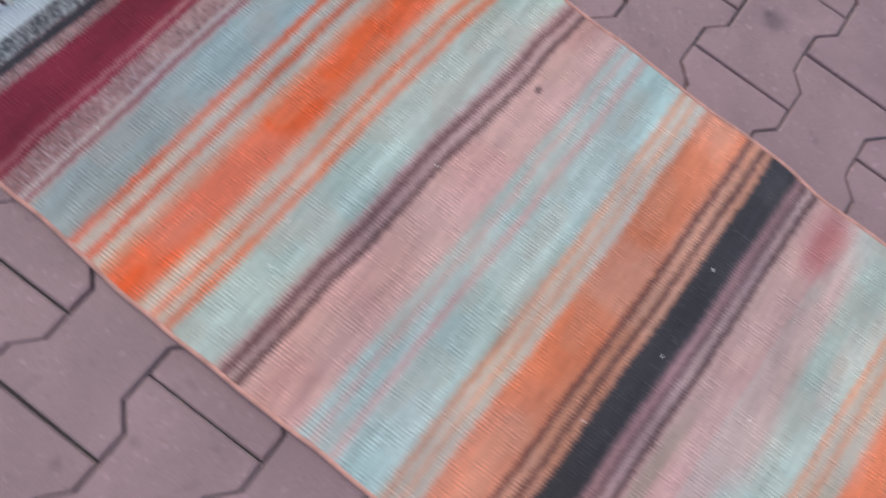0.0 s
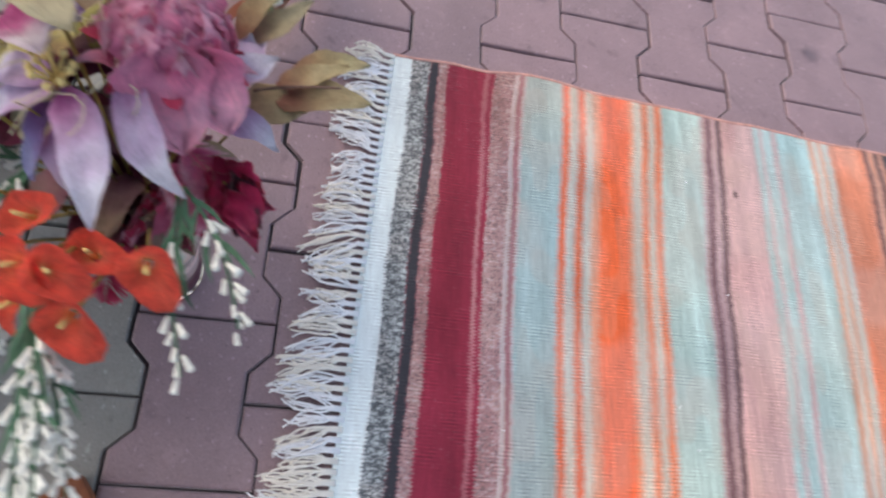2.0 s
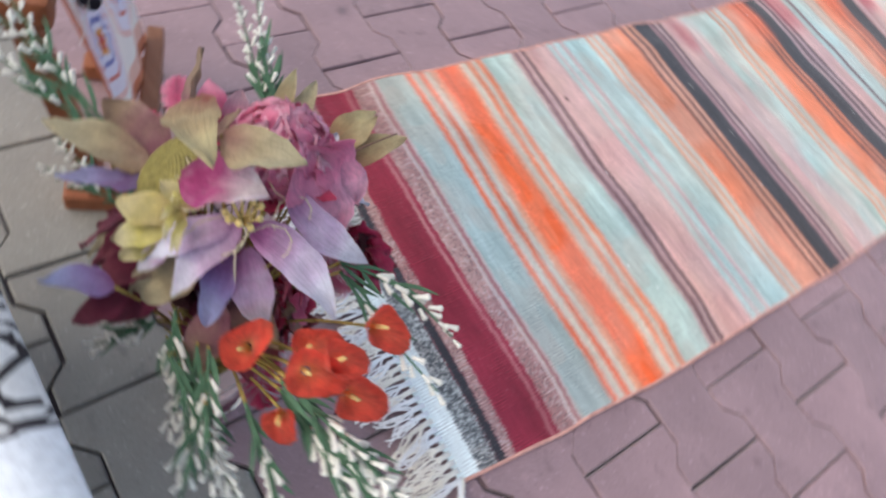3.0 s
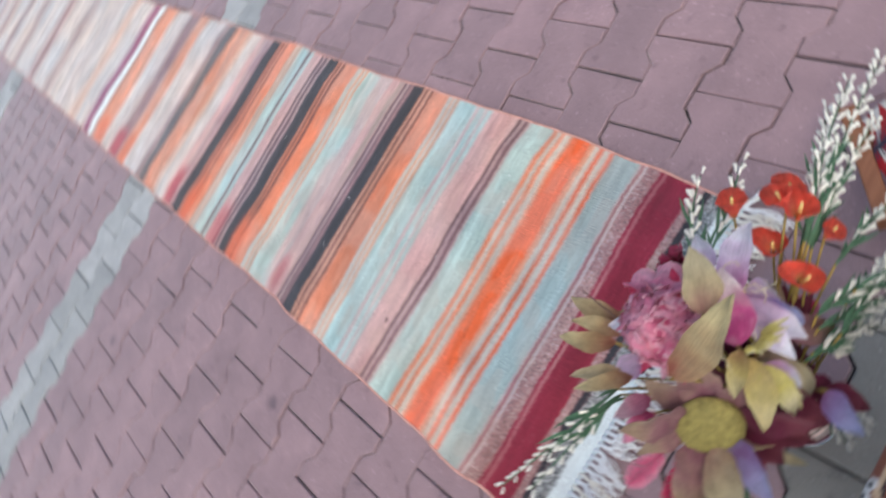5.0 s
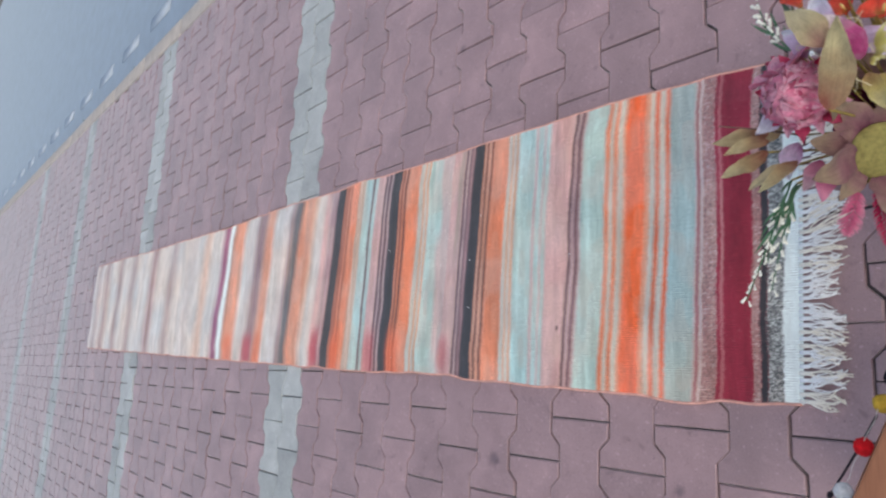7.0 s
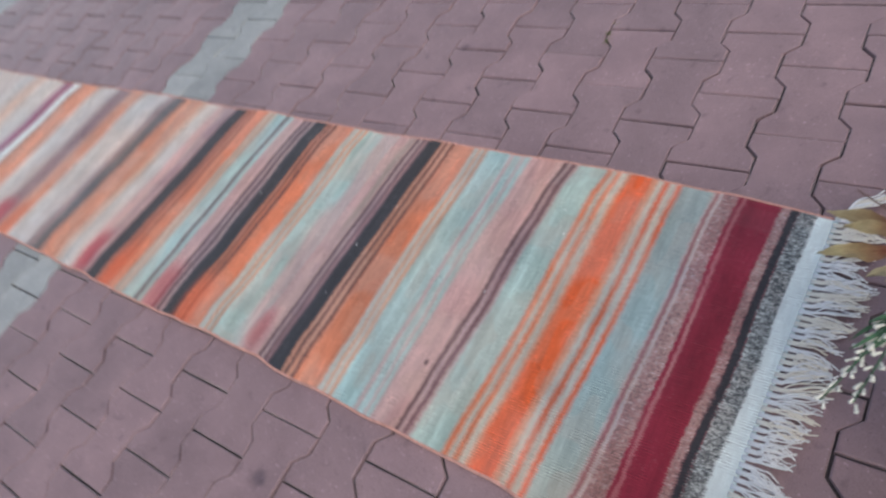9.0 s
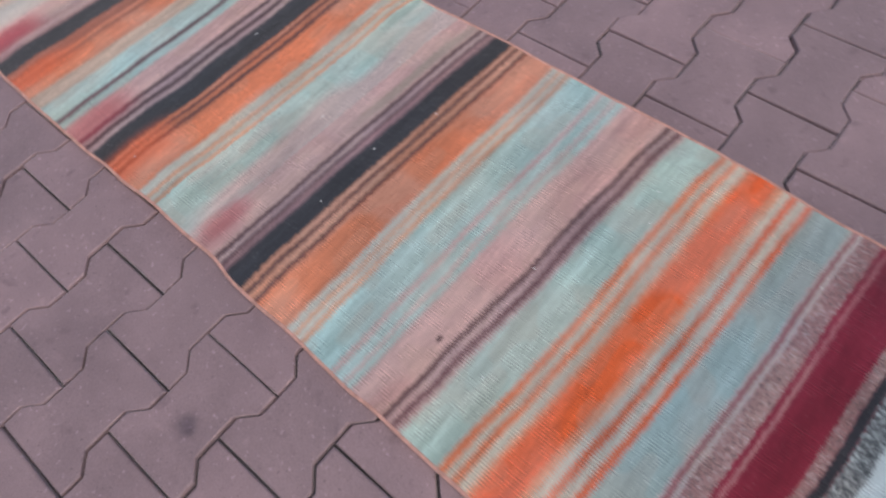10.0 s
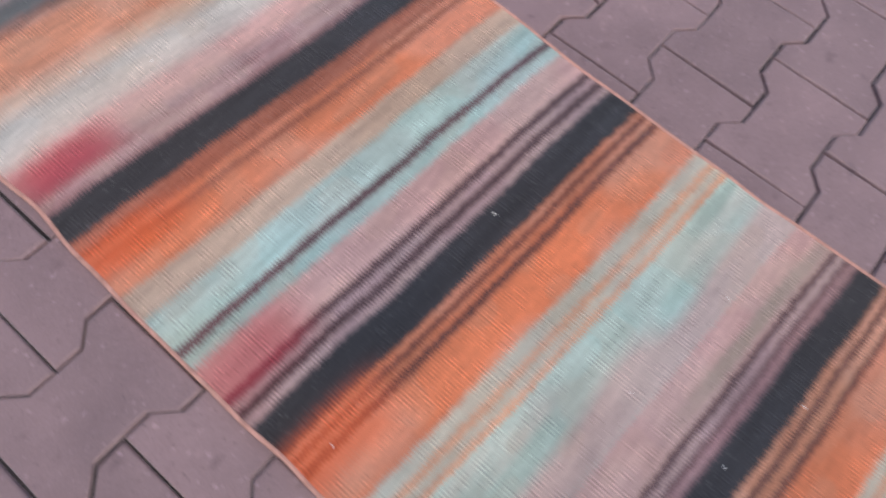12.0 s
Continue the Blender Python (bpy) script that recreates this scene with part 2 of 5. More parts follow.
# ---------------------------------------------------------------- building helpers
ORIGIN = {}


def thing(name, place, label="", category="", group="", kind=""):
    """An Empty at the base of a thing; its parts are given in world metres."""
    ob = new(name)
    ob.empty_display_size = 0.05
    ob.location = place
    ORIGIN[ob.name] = Vector(place)
    return tagged(ob, label, category, group, kind)


def part(name, bm, material, parent, label="", smooth=True):
    """Links a bmesh, given in world metres, as one mesh under a thing or a part."""
    base = ORIGIN.get(parent.name, Vector()) if parent else Vector()
    bmesh.ops.translate(bm, verts=bm.verts, vec=-base)
    me = bpy.data.meshes.new(name)
    bm.to_mesh(me)
    bm.free()
    me.materials.append(material)
    if smooth:
        me.polygons.foreach_set("use_smooth", [True] * len(me.polygons))
    ob = new(name, me)
    ob.parent = parent
    ORIGIN[ob.name] = base
    return tagged(ob, label)


def box(bm, a, b, bevel=0.004):
    """A bevelled box between two corners."""
    made = bmesh.ops.create_cube(bm, size=1)["verts"]
    lo, hi = Vector(a), Vector(b)
    for v in made:
        v.co = Vector(((v.co[i] + 0.5) * (hi[i] - lo[i]) + lo[i] for i in range(3)))
    if bevel:
        edges = {e for v in made for e in v.link_edges}
        bmesh.ops.bevel(bm, geom=list(edges), offset=bevel, segments=2, affect="EDGES", profile=0.6)
    return bm


def tube(bm, points, radius, sides=6, taper=1.0):
    """A round rod along points; taper is the end's radius as a share of the start's."""
    pts = [Vector(p) for p in points]
    rings, last = [], None
    for i, p in enumerate(pts):
        way = (pts[min(i + 1, len(pts) - 1)] - pts[max(i - 1, 0)]).normalized()
        side = way.cross(Vector((0, 0, 1)) if abs(way.z) < 0.9 else Vector((1, 0, 0))).normalized()
        if last and side.dot(last) < 0:
            side = -side
        last = side
        up = side.cross(way)
        r = radius * (1 + (taper - 1) * i / (len(pts) - 1))
        rings.append([bm.verts.new(p + r * (math.cos(2 * math.pi * k / sides) * side + math.sin(2 * math.pi * k / sides) * up)) for k in range(sides)])
    for a, b in zip(rings, rings[1:]):
        for k in range(sides):
            bm.faces.new((a[k], a[(k + 1) % sides], b[(k + 1) % sides], b[k]))
    bm.faces.new(rings[0][::-1]), bm.faces.new(rings[-1])
    return bm


def bow(a, b, sag=(0, 0, 0.02), n=8):
    """Points of an arc from a to b that swells by sag in the middle."""
    a, b, sag = Vector(a), Vector(b), Vector(sag)
    return [a.lerp(b, i / n) + sag * math.sin(math.pi * i / n) for i in range(n + 1)]


def blade(bm, base, tip, width, facing=(0, 0, 1), arch=0.15, fold=0.12, point=1.0, rows=11, cols=5, ruffle=0.0, rnd=random, crumple=0.09):
    """A petal or leaf from base to tip: pointed, arched along, folded across, crumpled, 0.8 mm thick. Its UV runs from base to tip."""
    base, tip = Vector(base), Vector(tip)
    way = tip - base
    length = way.length
    flat_side = way.cross(Vector(facing)).normalized()
    flat_up = flat_side.cross(way).normalized()
    uv = bm.loops.layers.uv.verify()
    phase = rnd.uniform(0, 6.28)
    twist, drift = rnd.uniform(-0.4, 0.4), rnd.uniform(-0.08, 0.08) * length
    lay = Vector((rnd.uniform(0, 50), rnd.uniform(0, 50), rnd.uniform(0, 50)))
    grid, made = [], {}
    for i in range(rows + 1):
        s = i / rows
        side = flat_side * math.cos(twist * s) + flat_up * math.sin(twist * s)
        up = flat_up * math.cos(twist * s) - flat_side * math.sin(twist * s)
        w = width / 2 * max(0.02, math.sin(math.pi * min(1, s ** (0.75 * point) * 0.97 + 0.03)) ** 0.8)
        line = []
        for j in range(cols + 1):
            c = 2 * j / cols - 1
            edge = 1 + ruffle * math.sin(phase * 3 + 14 * s) + 0.5 * ruffle * noise.noise(lay + Vector((9 * s, 3 * c, 0)))
            lift = arch * length * math.sin(math.pi * s) - fold * width * (1 - abs(c)) * math.sin(math.pi * s) + ruffle * width * math.sin(phase + 9 * s + 3 * c) * abs(c)
            lift += crumple * width * noise.noise(lay + Vector((4.5 * s * length / max(width, 0.004), 2.2 * c, 5)))
            v = bm.verts.new(base + way * s + flat_side * (drift * math.sin(math.pi * s)) + side * (c * w * edge) + up * lift)
            made[v] = (j / cols, s)
            line.append(v)
        grid.append(line)
    faces = [bm.faces.new((grid[i][j], grid[i][j + 1], grid[i + 1][j + 1], grid[i + 1][j])) for i in range(rows) for j in range(cols)]
    for f in faces:
        for loop in f.loops:
            loop[uv].uv = made[loop.vert]
    back = bmesh.ops.duplicate(bm, geom=faces)
    copies = [g for g in back["geom"] if isinstance(g, bmesh.types.BMVert)]
    bmesh.ops.translate(bm, verts=copies, vec=flat_up * -0.0008)
    bmesh.ops.reverse_faces(bm, faces=[g for g in back["geom"] if isinstance(g, bmesh.types.BMFace)])
    return bm


def blob(bm, centre, radii, axis=(0, 0, 1), u=8, v=6):
    """A rounded body round an axis."""
    m = Matrix.Translation(centre) @ Vector(axis).to_track_quat("Z", "Y").to_matrix().to_4x4() @ Matrix.Diagonal((*radii, 1))
    bmesh.ops.create_uvsphere(bm, u_segments=u, v_segments=v, radius=1, matrix=m)
    return bm


def lattice_noise(x, y, seed):
    """Smooth noise in 0..1 for arrays, one cell a unit."""
    rng = np.random.RandomState(seed)
    table = rng.rand(257, 257)
    xi, yi = np.floor(x).astype(int), np.floor(y).astype(int)
    fx, fy = x - xi, y - yi
    fx, fy = fx * fx * (3 - 2 * fx), fy * fy * (3 - 2 * fy)
    a, b = table[xi % 256, yi % 256], table[(xi + 1) % 256, yi % 256]
    c, d = table[xi % 256, (yi + 1) % 256], table[(xi + 1) % 256, (yi + 1) % 256]
    return (a * (1 - fx) + b * fx) * (1 - fy) + (c * (1 - fx) + d * fx) * fy


def sheet(name, xyz, colours, material, parent, label=""):
    """A mesh from a grid of places (rows, columns, 3) with its colours in the layer 'weave'."""
    rows, cols, _ = xyz.shape
    base = ORIGIN.get(parent.name, Vector())
    idx = np.arange(rows * cols).reshape(rows, cols)
    quads = np.stack([idx[:-1, :-1], idx[:-1, 1:], idx[1:, 1:], idx[1:, :-1]], -1).reshape(-1, 4)
    me = bpy.data.meshes.new(name)
    me.vertices.add(rows * cols)
    me.vertices.foreach_set("co", (xyz.reshape(-1, 3) - np.array(base)).ravel())
    me.loops.add(quads.size), me.polygons.add(len(quads))
    me.loops.foreach_set("vertex_index", quads.ravel().astype(np.int32))
    me.polygons.foreach_set("loop_start", np.arange(0, quads.size, 4, dtype=np.int32))
    me.polygons.foreach_set("use_smooth", np.ones(len(quads), dtype=bool))
    me.update(calc_edges=True)
    layer = me.color_attributes.new("weave", "FLOAT_COLOR", "POINT")
    layer.data.foreach_set("color", np.concatenate([colours.reshape(-1, 3), np.ones((rows * cols, 1))], 1).ravel().astype(np.float32))
    me.materials.append(material)
    ob = new(name, me)
    ob.parent = parent
    ORIGIN[ob.name] = base
    return tagged(ob, label)


# ---------------------------------------------------------------- ground and street
def flat(name, x0, x1, y0, y1, z, material, label, category, depth=0.05):
    bm = box(bmesh.new(), (x0, y0, z - depth), (x1, y1, z), 0)
    ob = part(name, bm, material, None, label, smooth=False)
    return tagged(ob, "", category, "", "structure")


flat("ground", -600, 600, -600, 600, -0.16, M_EARTH, "far bare ground reaching the horizon", "ground")
pavement = flat("pavement", -6.0, 2.33, -2.6, 21.0, -0.0120, M_SAND, "pavement of interlocking red pavers with grey rows", "pavement", 0.1)
flat("road", 2.47, 9.5, -40.0, 80.0, -0.075, M_ROAD, "bluish grey asphalt street beside the pavement", "road")

kerb = thing("kerb", (2.40, 5.0, 0.0), "pale concrete kerb between pavement and street", "kerb", kind="structure")
for i in range(30):
    bm = box(bmesh.new(), (2.335, -2.6 + 0.8 * i, -0.12), (2.465, -2.6 + 0.8 * i + 0.79, 0.004), 0.012)
    part("kerb_stone", bm, M_KERB, kerb)
marks = thing("road_marking", (2.95, 5.0, -0.075), "worn white dashes painted along the street", "marking", kind="structure")
for i in range(26):
    bm = box(bmesh.new(), (2.79, 0.48 + 0.78 * i, -0.074), (2.90, 0.48 + 0.78 * i + 0.46, -0.071), 0)
    part("dash", bm, M_PAINT, marks)

# ---------------------------------------------------------------- the runner
STRIPE_COLOURS = {
    "white": lin(228, 238, 236), "black": lin(58, 57, 62), "maroon": lin(140, 43, 62), "rose": lin(176, 104, 110), "light": lin(190, 172, 168),
    "blue": lin(157, 173, 169), "mint": lin(172, 194, 188), "orange": lin(222, 98, 54), "deep": lin(212, 98, 60), "salmon": lin(206, 140, 112),
    "soft": lin(216, 128, 94), "brown": lin(104, 74, 80), "dark": lin(82, 60, 64), "mauve": lin(150, 114, 118), "pink": lin(200, 160, 156),
    "pale": lin(188, 184, 172), "tan": lin(194, 164, 144), "taupe": lin(154, 126, 124), "cream": lin(202, 190, 184), "ash": lin(100, 98, 98),
    "magenta": lin(150, 72, 112), "olive": lin(140, 134, 122), "rust": lin(160, 96, 78), "peach": lin(214, 176, 154),
    # the far stripes' orange is paled here to carry the distance haze
    "bright": lin(204, 196, 189), "hazed_orange": lin(214, 142, 112), "rosy": lin(162, 106, 108), "thin": lin(204, 150, 122), "dusk": lin(172, 142, 144), "crimson": lin(178, 62, 78), "plum": lin(146, 112, 117),
    "heather": None, "speck": None, "fade": None,
}
# colour and far edge, in metres from the paving grid's origin along the runner
NEAR_END = [("white", -0.063), ("heather", -0.035), ("black", -0.020), ("speck", -0.005), ("maroon", 0.054), ("rose", 0.060), ("maroon", 0.068), ("speck", 0.097),
            ("light", 0.105), ("rosy", 0.113), ("light", 0.117), ("blue", 0.179), ("deep", 0.190), ("pale", 0.205), ("deep", 0.216), ("pale", 0.229),
            ("salmon", 0.242), ("orange", 0.289), ("salmon", 0.297), ("pale", 0.311), ("soft", 0.322), ("pale", 0.333), ("soft", 0.345)]
FIRST_PANEL = [("mint", 0.412), ("dusk", 0.420), ("brown", 0.429), ("dusk", 0.441), ("dark", 0.450), ("pink", 0.522), ("mint", 0.535), ("pink", 0.541), ("mint", 0.560),
               ("pink", 0.569), ("mint", 0.633), ("thin", 0.643), ("pale", 0.652), ("thin", 0.660), ("pale", 0.673), ("soft", 0.737), ("dark", 0.745),
               ("salmon", 0.757), ("dark", 0.765), ("salmon", 0.774), ("black", 0.817), ("mauve", 0.829), ("dark", 0.835), ("dusk", 0.845), ("dark", 0.854)]
SECOND_PANEL = [("pink", 0.912), ("fade", 1.020), ("thin", 1.029), ("pale", 1.041), ("thin", 1.050), ("pale", 1.070), ("soft", 1.131), ("dark", 1.141),
                ("soft", 1.150), ("dark", 1.158), ("soft", 1.166), ("black", 1.217), ("dusk", 1.229), ("dark", 1.241), ("dusk", 1.252), ("dark", 1.264),
                ("pink", 1.312), ("mint", 1.332), ("brown", 1.345), ("mint", 1.394), ("tan", 1.433), ("soft", 1.482), ("rust", 1.494), ("soft", 1.502), ("rust", 1.532), ("black", 1.580)]
THIRD_PANEL = [("mauve", 1.592), ("dusk", 1.602), ("mauve", 1.612), ("dusk", 1.626), ("pink", 1.668), ("cream", 1.690), ("bright", 1.730), ("peach", 1.757), ("hazed_orange", 1.850), ("rust", 1.862), ("ash", 1.910),
               ("taupe", 1.950), ("cream", 2.005), ("bright", 2.090), ("hazed_orange", 2.170), ("taupe", 2.190), ("plum", 2.235), ("taupe", 2.262), ("cream", 2.310), ("bright", 2.378), ("hazed_orange", 2.505),
               ("dark", 2.524), ("white", 2.562), ("magenta", 2.642), ("bright", 2.785), ("peach", 2.870), ("bright", 2.990), ("cream", 3.090), ("bright", 3.290)]
FAR_END = [("taupe", 3.375), ("bright", 3.625), ("mauve", 3.730), ("bright", 4.040), ("taupe", 4.140), ("bright", 4.340), ("taupe", 4.450), ("bright", 4.660),
           ("taupe", 4.770), ("cream", 4.900), ("taupe", 4.960), ("cream", 5.300)]
RUG_START, RUG_END, RUG_WIDTH = -0.098, 5.060, 0.650


def skew(v):
    """How far a stripe runs along the runner for each metre across it."""
    return np.interp(v, [-0.1, -0.02, 0.06, 0.2, 0.3, 0.41, 0.45, 0.54, 0.63, 0.79, 1.2, 1.34, 1.55, 1.87, 2.23, 2.6, 5.0],
                     [-0.042, -0.055, -0.036, -0.038, -0.052, -0.066, -0.078, -0.030, -0.030, -0.045, -0.055, -0.066, -0.080, -0.105, -0.070, -0.068, 0.020])


def rug_side(v, which):
    """The x of the runner's edge: 0 the street's far side, 1 the street's side."""
    wave = 0.006 * (lattice_noise(v * 8.0 + 40, 0 * v + 7.3 + which, 11 + which) - 0.5) + 0.006 * (lattice_noise(v * 16.0 + 40, 0 * v + 3.1, 21 + which) - 0.5)
    if which:
        side = np.interp(v, [-0.1, 0.02, 0.08, 0.2, 0.33, 0.52, 0.62, 0.96, 1.06, 1.33, 1.43, 1.6, 1.93, 2.55, 3.66, 5.1], [0.802, 0.813, 0.821, 0.828, 0.834, 0.832, 0.838, 0.838, 0.843, 0.849, 0.853, 0.849, 0.857, 0.850, 0.867, 0.897])
    else:
        side = np.interp(v, [-0.1, 0.02, 0.15, 0.32, 0.45, 0.53, 0.64, 0.78, 0.92, 1.04, 1.24, 1.45, 1.69, 1.95, 2.67, 3.72, 5.1], [0.154, 0.155, 0.151, 0.160, 0.165, 0.161, 0.169, 0.175, 0.181, 0.187, 0.182, 0.187, 0.195, 0.200, 0.218, 0.245, 0.281])
    return side + wave


def rug_height(u, v):
    flat_edge = np.clip(np.minimum(u, RUG_WIDTH - u) / 0.07, 0.25, 1)
    swell = flat_edge * (lattice_noise(u * 5 + 9, v * 5 + 9, 5) ** 2 * 0.010 + lattice_noise(u * 14 + 9, v * 14 + 9, 6) * 0.003)
    return 0.004 + swell * np.clip((v - RUG_START) * 12, 0.2, 1) + np.where(v > 2.66, 0.003, 0.0)


def rug_colours(u, v):
    """The woven colours at places u metres across and v metres along."""
    stripes = NEAR_END + FIRST_PANEL + SECOND_PANEL + THIRD_PANEL + FAR_END
    bound = np.array([b for _, b in stripes])
    sway = 0.009 * (lattice_noise(u * 4 + 3, v * 6 + 50, 31) - 0.5) + 0.0042 * (lattice_noise(u * 14 + 3, v * 9 + 50, 32) - 0.5)
    comb = 0.0022 * np.sin(2 * math.pi * (u / 0.0046 + 1.4 * lattice_noise(u * 9, v * 9 + 50, 34))) * np.clip(lattice_noise(u * 20, v * 30 + 50, 35) * 2.2 - 0.5, 0.1, 1.4)
    teeth = 0.0030 * (lattice_noise(u * 230 + 3, v * 90 + 50, 33) - 0.5)
    s = v - skew(v) * (u - 0.30) + sway + teeth + comb
    table = np.array([STRIPE_COLOURS[n] or STRIPE_COLOURS["mint" if n == "fade" else "rose"] for n, _ in stripes])
    kinds = np.array([n for n, _ in stripes])
    out = np.zeros((*u.shape, 3))
    bleed = np.interp(s, [0.11, 0.18, 1.56, 1.8, 2.6, 3.2], [0.45, 1.0, 1.0, 3.2, 5.5, 10.5])
    for shift in (-0.0042, -0.0024, -0.0009, 0.0009, 0.0024, 0.0042):
        out += table[np.clip(np.searchsorted(bound, s + shift * bleed), 0, len(bound) - 1)] / 6
    names = kinds[np.clip(np.searchsorted(bound, s), 0, len(bound) - 1)]
    rng = np.random.RandomState(3)
    grit = rng.rand(*u.shape)
    fleck = (lattice_noise(u * 380, v * 400 + 60, 41) * 0.5 + grit * 0.5)[..., None]
    streak = (lattice_noise(u * 420, v * 160 + 60, 47) * 0.7 + grit * 0.3)[..., None]
    f = np.clip((streak * 0.6 + fleck * 0.4 - 0.36) * 1.7, 0.08, 0.62)
    out = np.where((names == "heather")[..., None], np.array(STRIPE_COLOURS["black"]) * (1 - f) + np.array(STRIPE_COLOURS["white"]) * f, out)
    f, g = np.clip((fleck - 0.46) * 3.5, 0, 1), np.clip((streak - 0.60) * 3.5, 0, 0.7)
    speck = np.array(lin(166, 122, 120)) * (1 - f) + np.array(lin(122, 97, 97)) * f
    speck = speck * (1 - g) + np.array(lin(196, 172, 170)) * g
    out = np.where((names == "speck")[..., None], speck, out)
    f = np.clip((0.962 - s) / 0.06 + 0.5 + 1.3 * (lattice_noise(u * 9, v * 40 + 60, 42) - 0.5), 0, 1)[..., None]
    out = np.where((names == "fade")[..., None], np.array(STRIPE_COLOURS["mint"]) * (1 - 0.75 * f) + np.array(STRIPE_COLOURS["pink"]) * 0.75 * f, out)
    # uneven dye, in bars that follow the weft
    dye = 0.84 + 0.32 * lattice_noise(u * 3, v * 70 + 60, 43)
    dye *= 0.88 + 0.24 * lattice_noise(u * 12, v * 25 + 60, 44)
    dye *= 0.92 + 0.16 * lattice_noise(u * 40, v * 400 + 60, 45)
    dye *= 0.95 + 0.10 * lattice_noise(u * 170, v * 170 + 60, 46)
    out = out * dye[..., None]
    # hues that drift across the width
    drift = 0.20 * (lattice_noise(u * 5 + 9, v * 9 + 30, 48) - 0.5)[..., None]
    out = out * (1 + drift * np.array([1.0, 0.0, -0.8]))
    # blue dye that pools in the pale bands
    pool = 0.12 * np.isin(names, ("mint", "blue", "fade", "pale"))[..., None] * (lattice_noise(u * 7 + 2, v * 16 + 40, 58) - 0.35)[..., None]
    out = out * (1 + pool * np.array([-1.0, 0.05, 0.55]))
    # sun-faded blotches on the pale bands
    light = np.clip((out.mean(-1) - 0.16) * 8, 0, 1) * (names != "white")
    worn = (light * np.clip(lattice_noise(u * 11 + 5, v * 17 + 20, 51) * 1.6 - 0.60, 0, 0.36))[..., None]
    out = out * (1 - worn) + worn * (0.55 * out + 0.45 * np.array(STRIPE_COLOURS["cream"]))
    rub = (light * np.clip(lattice_noise(u * 22 + 5, v * 40 + 20, 52) * 1.4 - 0.75, 0, 0.14))[..., None]
    out = out * (1 - rub) + rub * np.array(STRIPE_COLOURS["tan"])
    out = np.where((names == "white")[..., None], out * 0.3 + 0.7 * np.array(STRIPE_COLOURS["white"]), out)
    # bled and worn patches
    for cu, cs, ru, rs, name, k in ((0.06, 1.630, 0.075, 0.028, "crimson", 0.85), (0.05, 1.280, 0.08, 0.036, "crimson", 0.62), (0.05, 2.235, 0.07, 0.05, "crimson", 0.85), (0.04, 2.44, 0.08, 0.05, "orange", 0.6), (0.05, 2.13, 0.08, 0.04, "orange", 0.5),
                                    (0.04, 1.140, 0.09, 0.035, "orange", 0.6), (0.05, 1.49, 0.09, 0.025, "orange", 0.6), (0.06, 0.900, 0.05, 0.022, "crimson", 0.45), (0.03, 0.880, 0.06, 0.02, "maroon", 0.3), (0.04, 1.49, 0.07, 0.03, "orange", 0.4),
                                    (0.50, 0.868, 0.16, 0.010, "olive", 0.7), (0.135, 0.469, 0.006, 0.004, "dark", 0.9)):
        w = k * np.exp(-((u - cu) / ru) ** 4 - ((s - cs) / rs) ** 4)[..., None]
        out = out * (1 - w) + np.array(STRIPE_COLOURS[name]) * w
    return out.clip(0.005, 0.95)


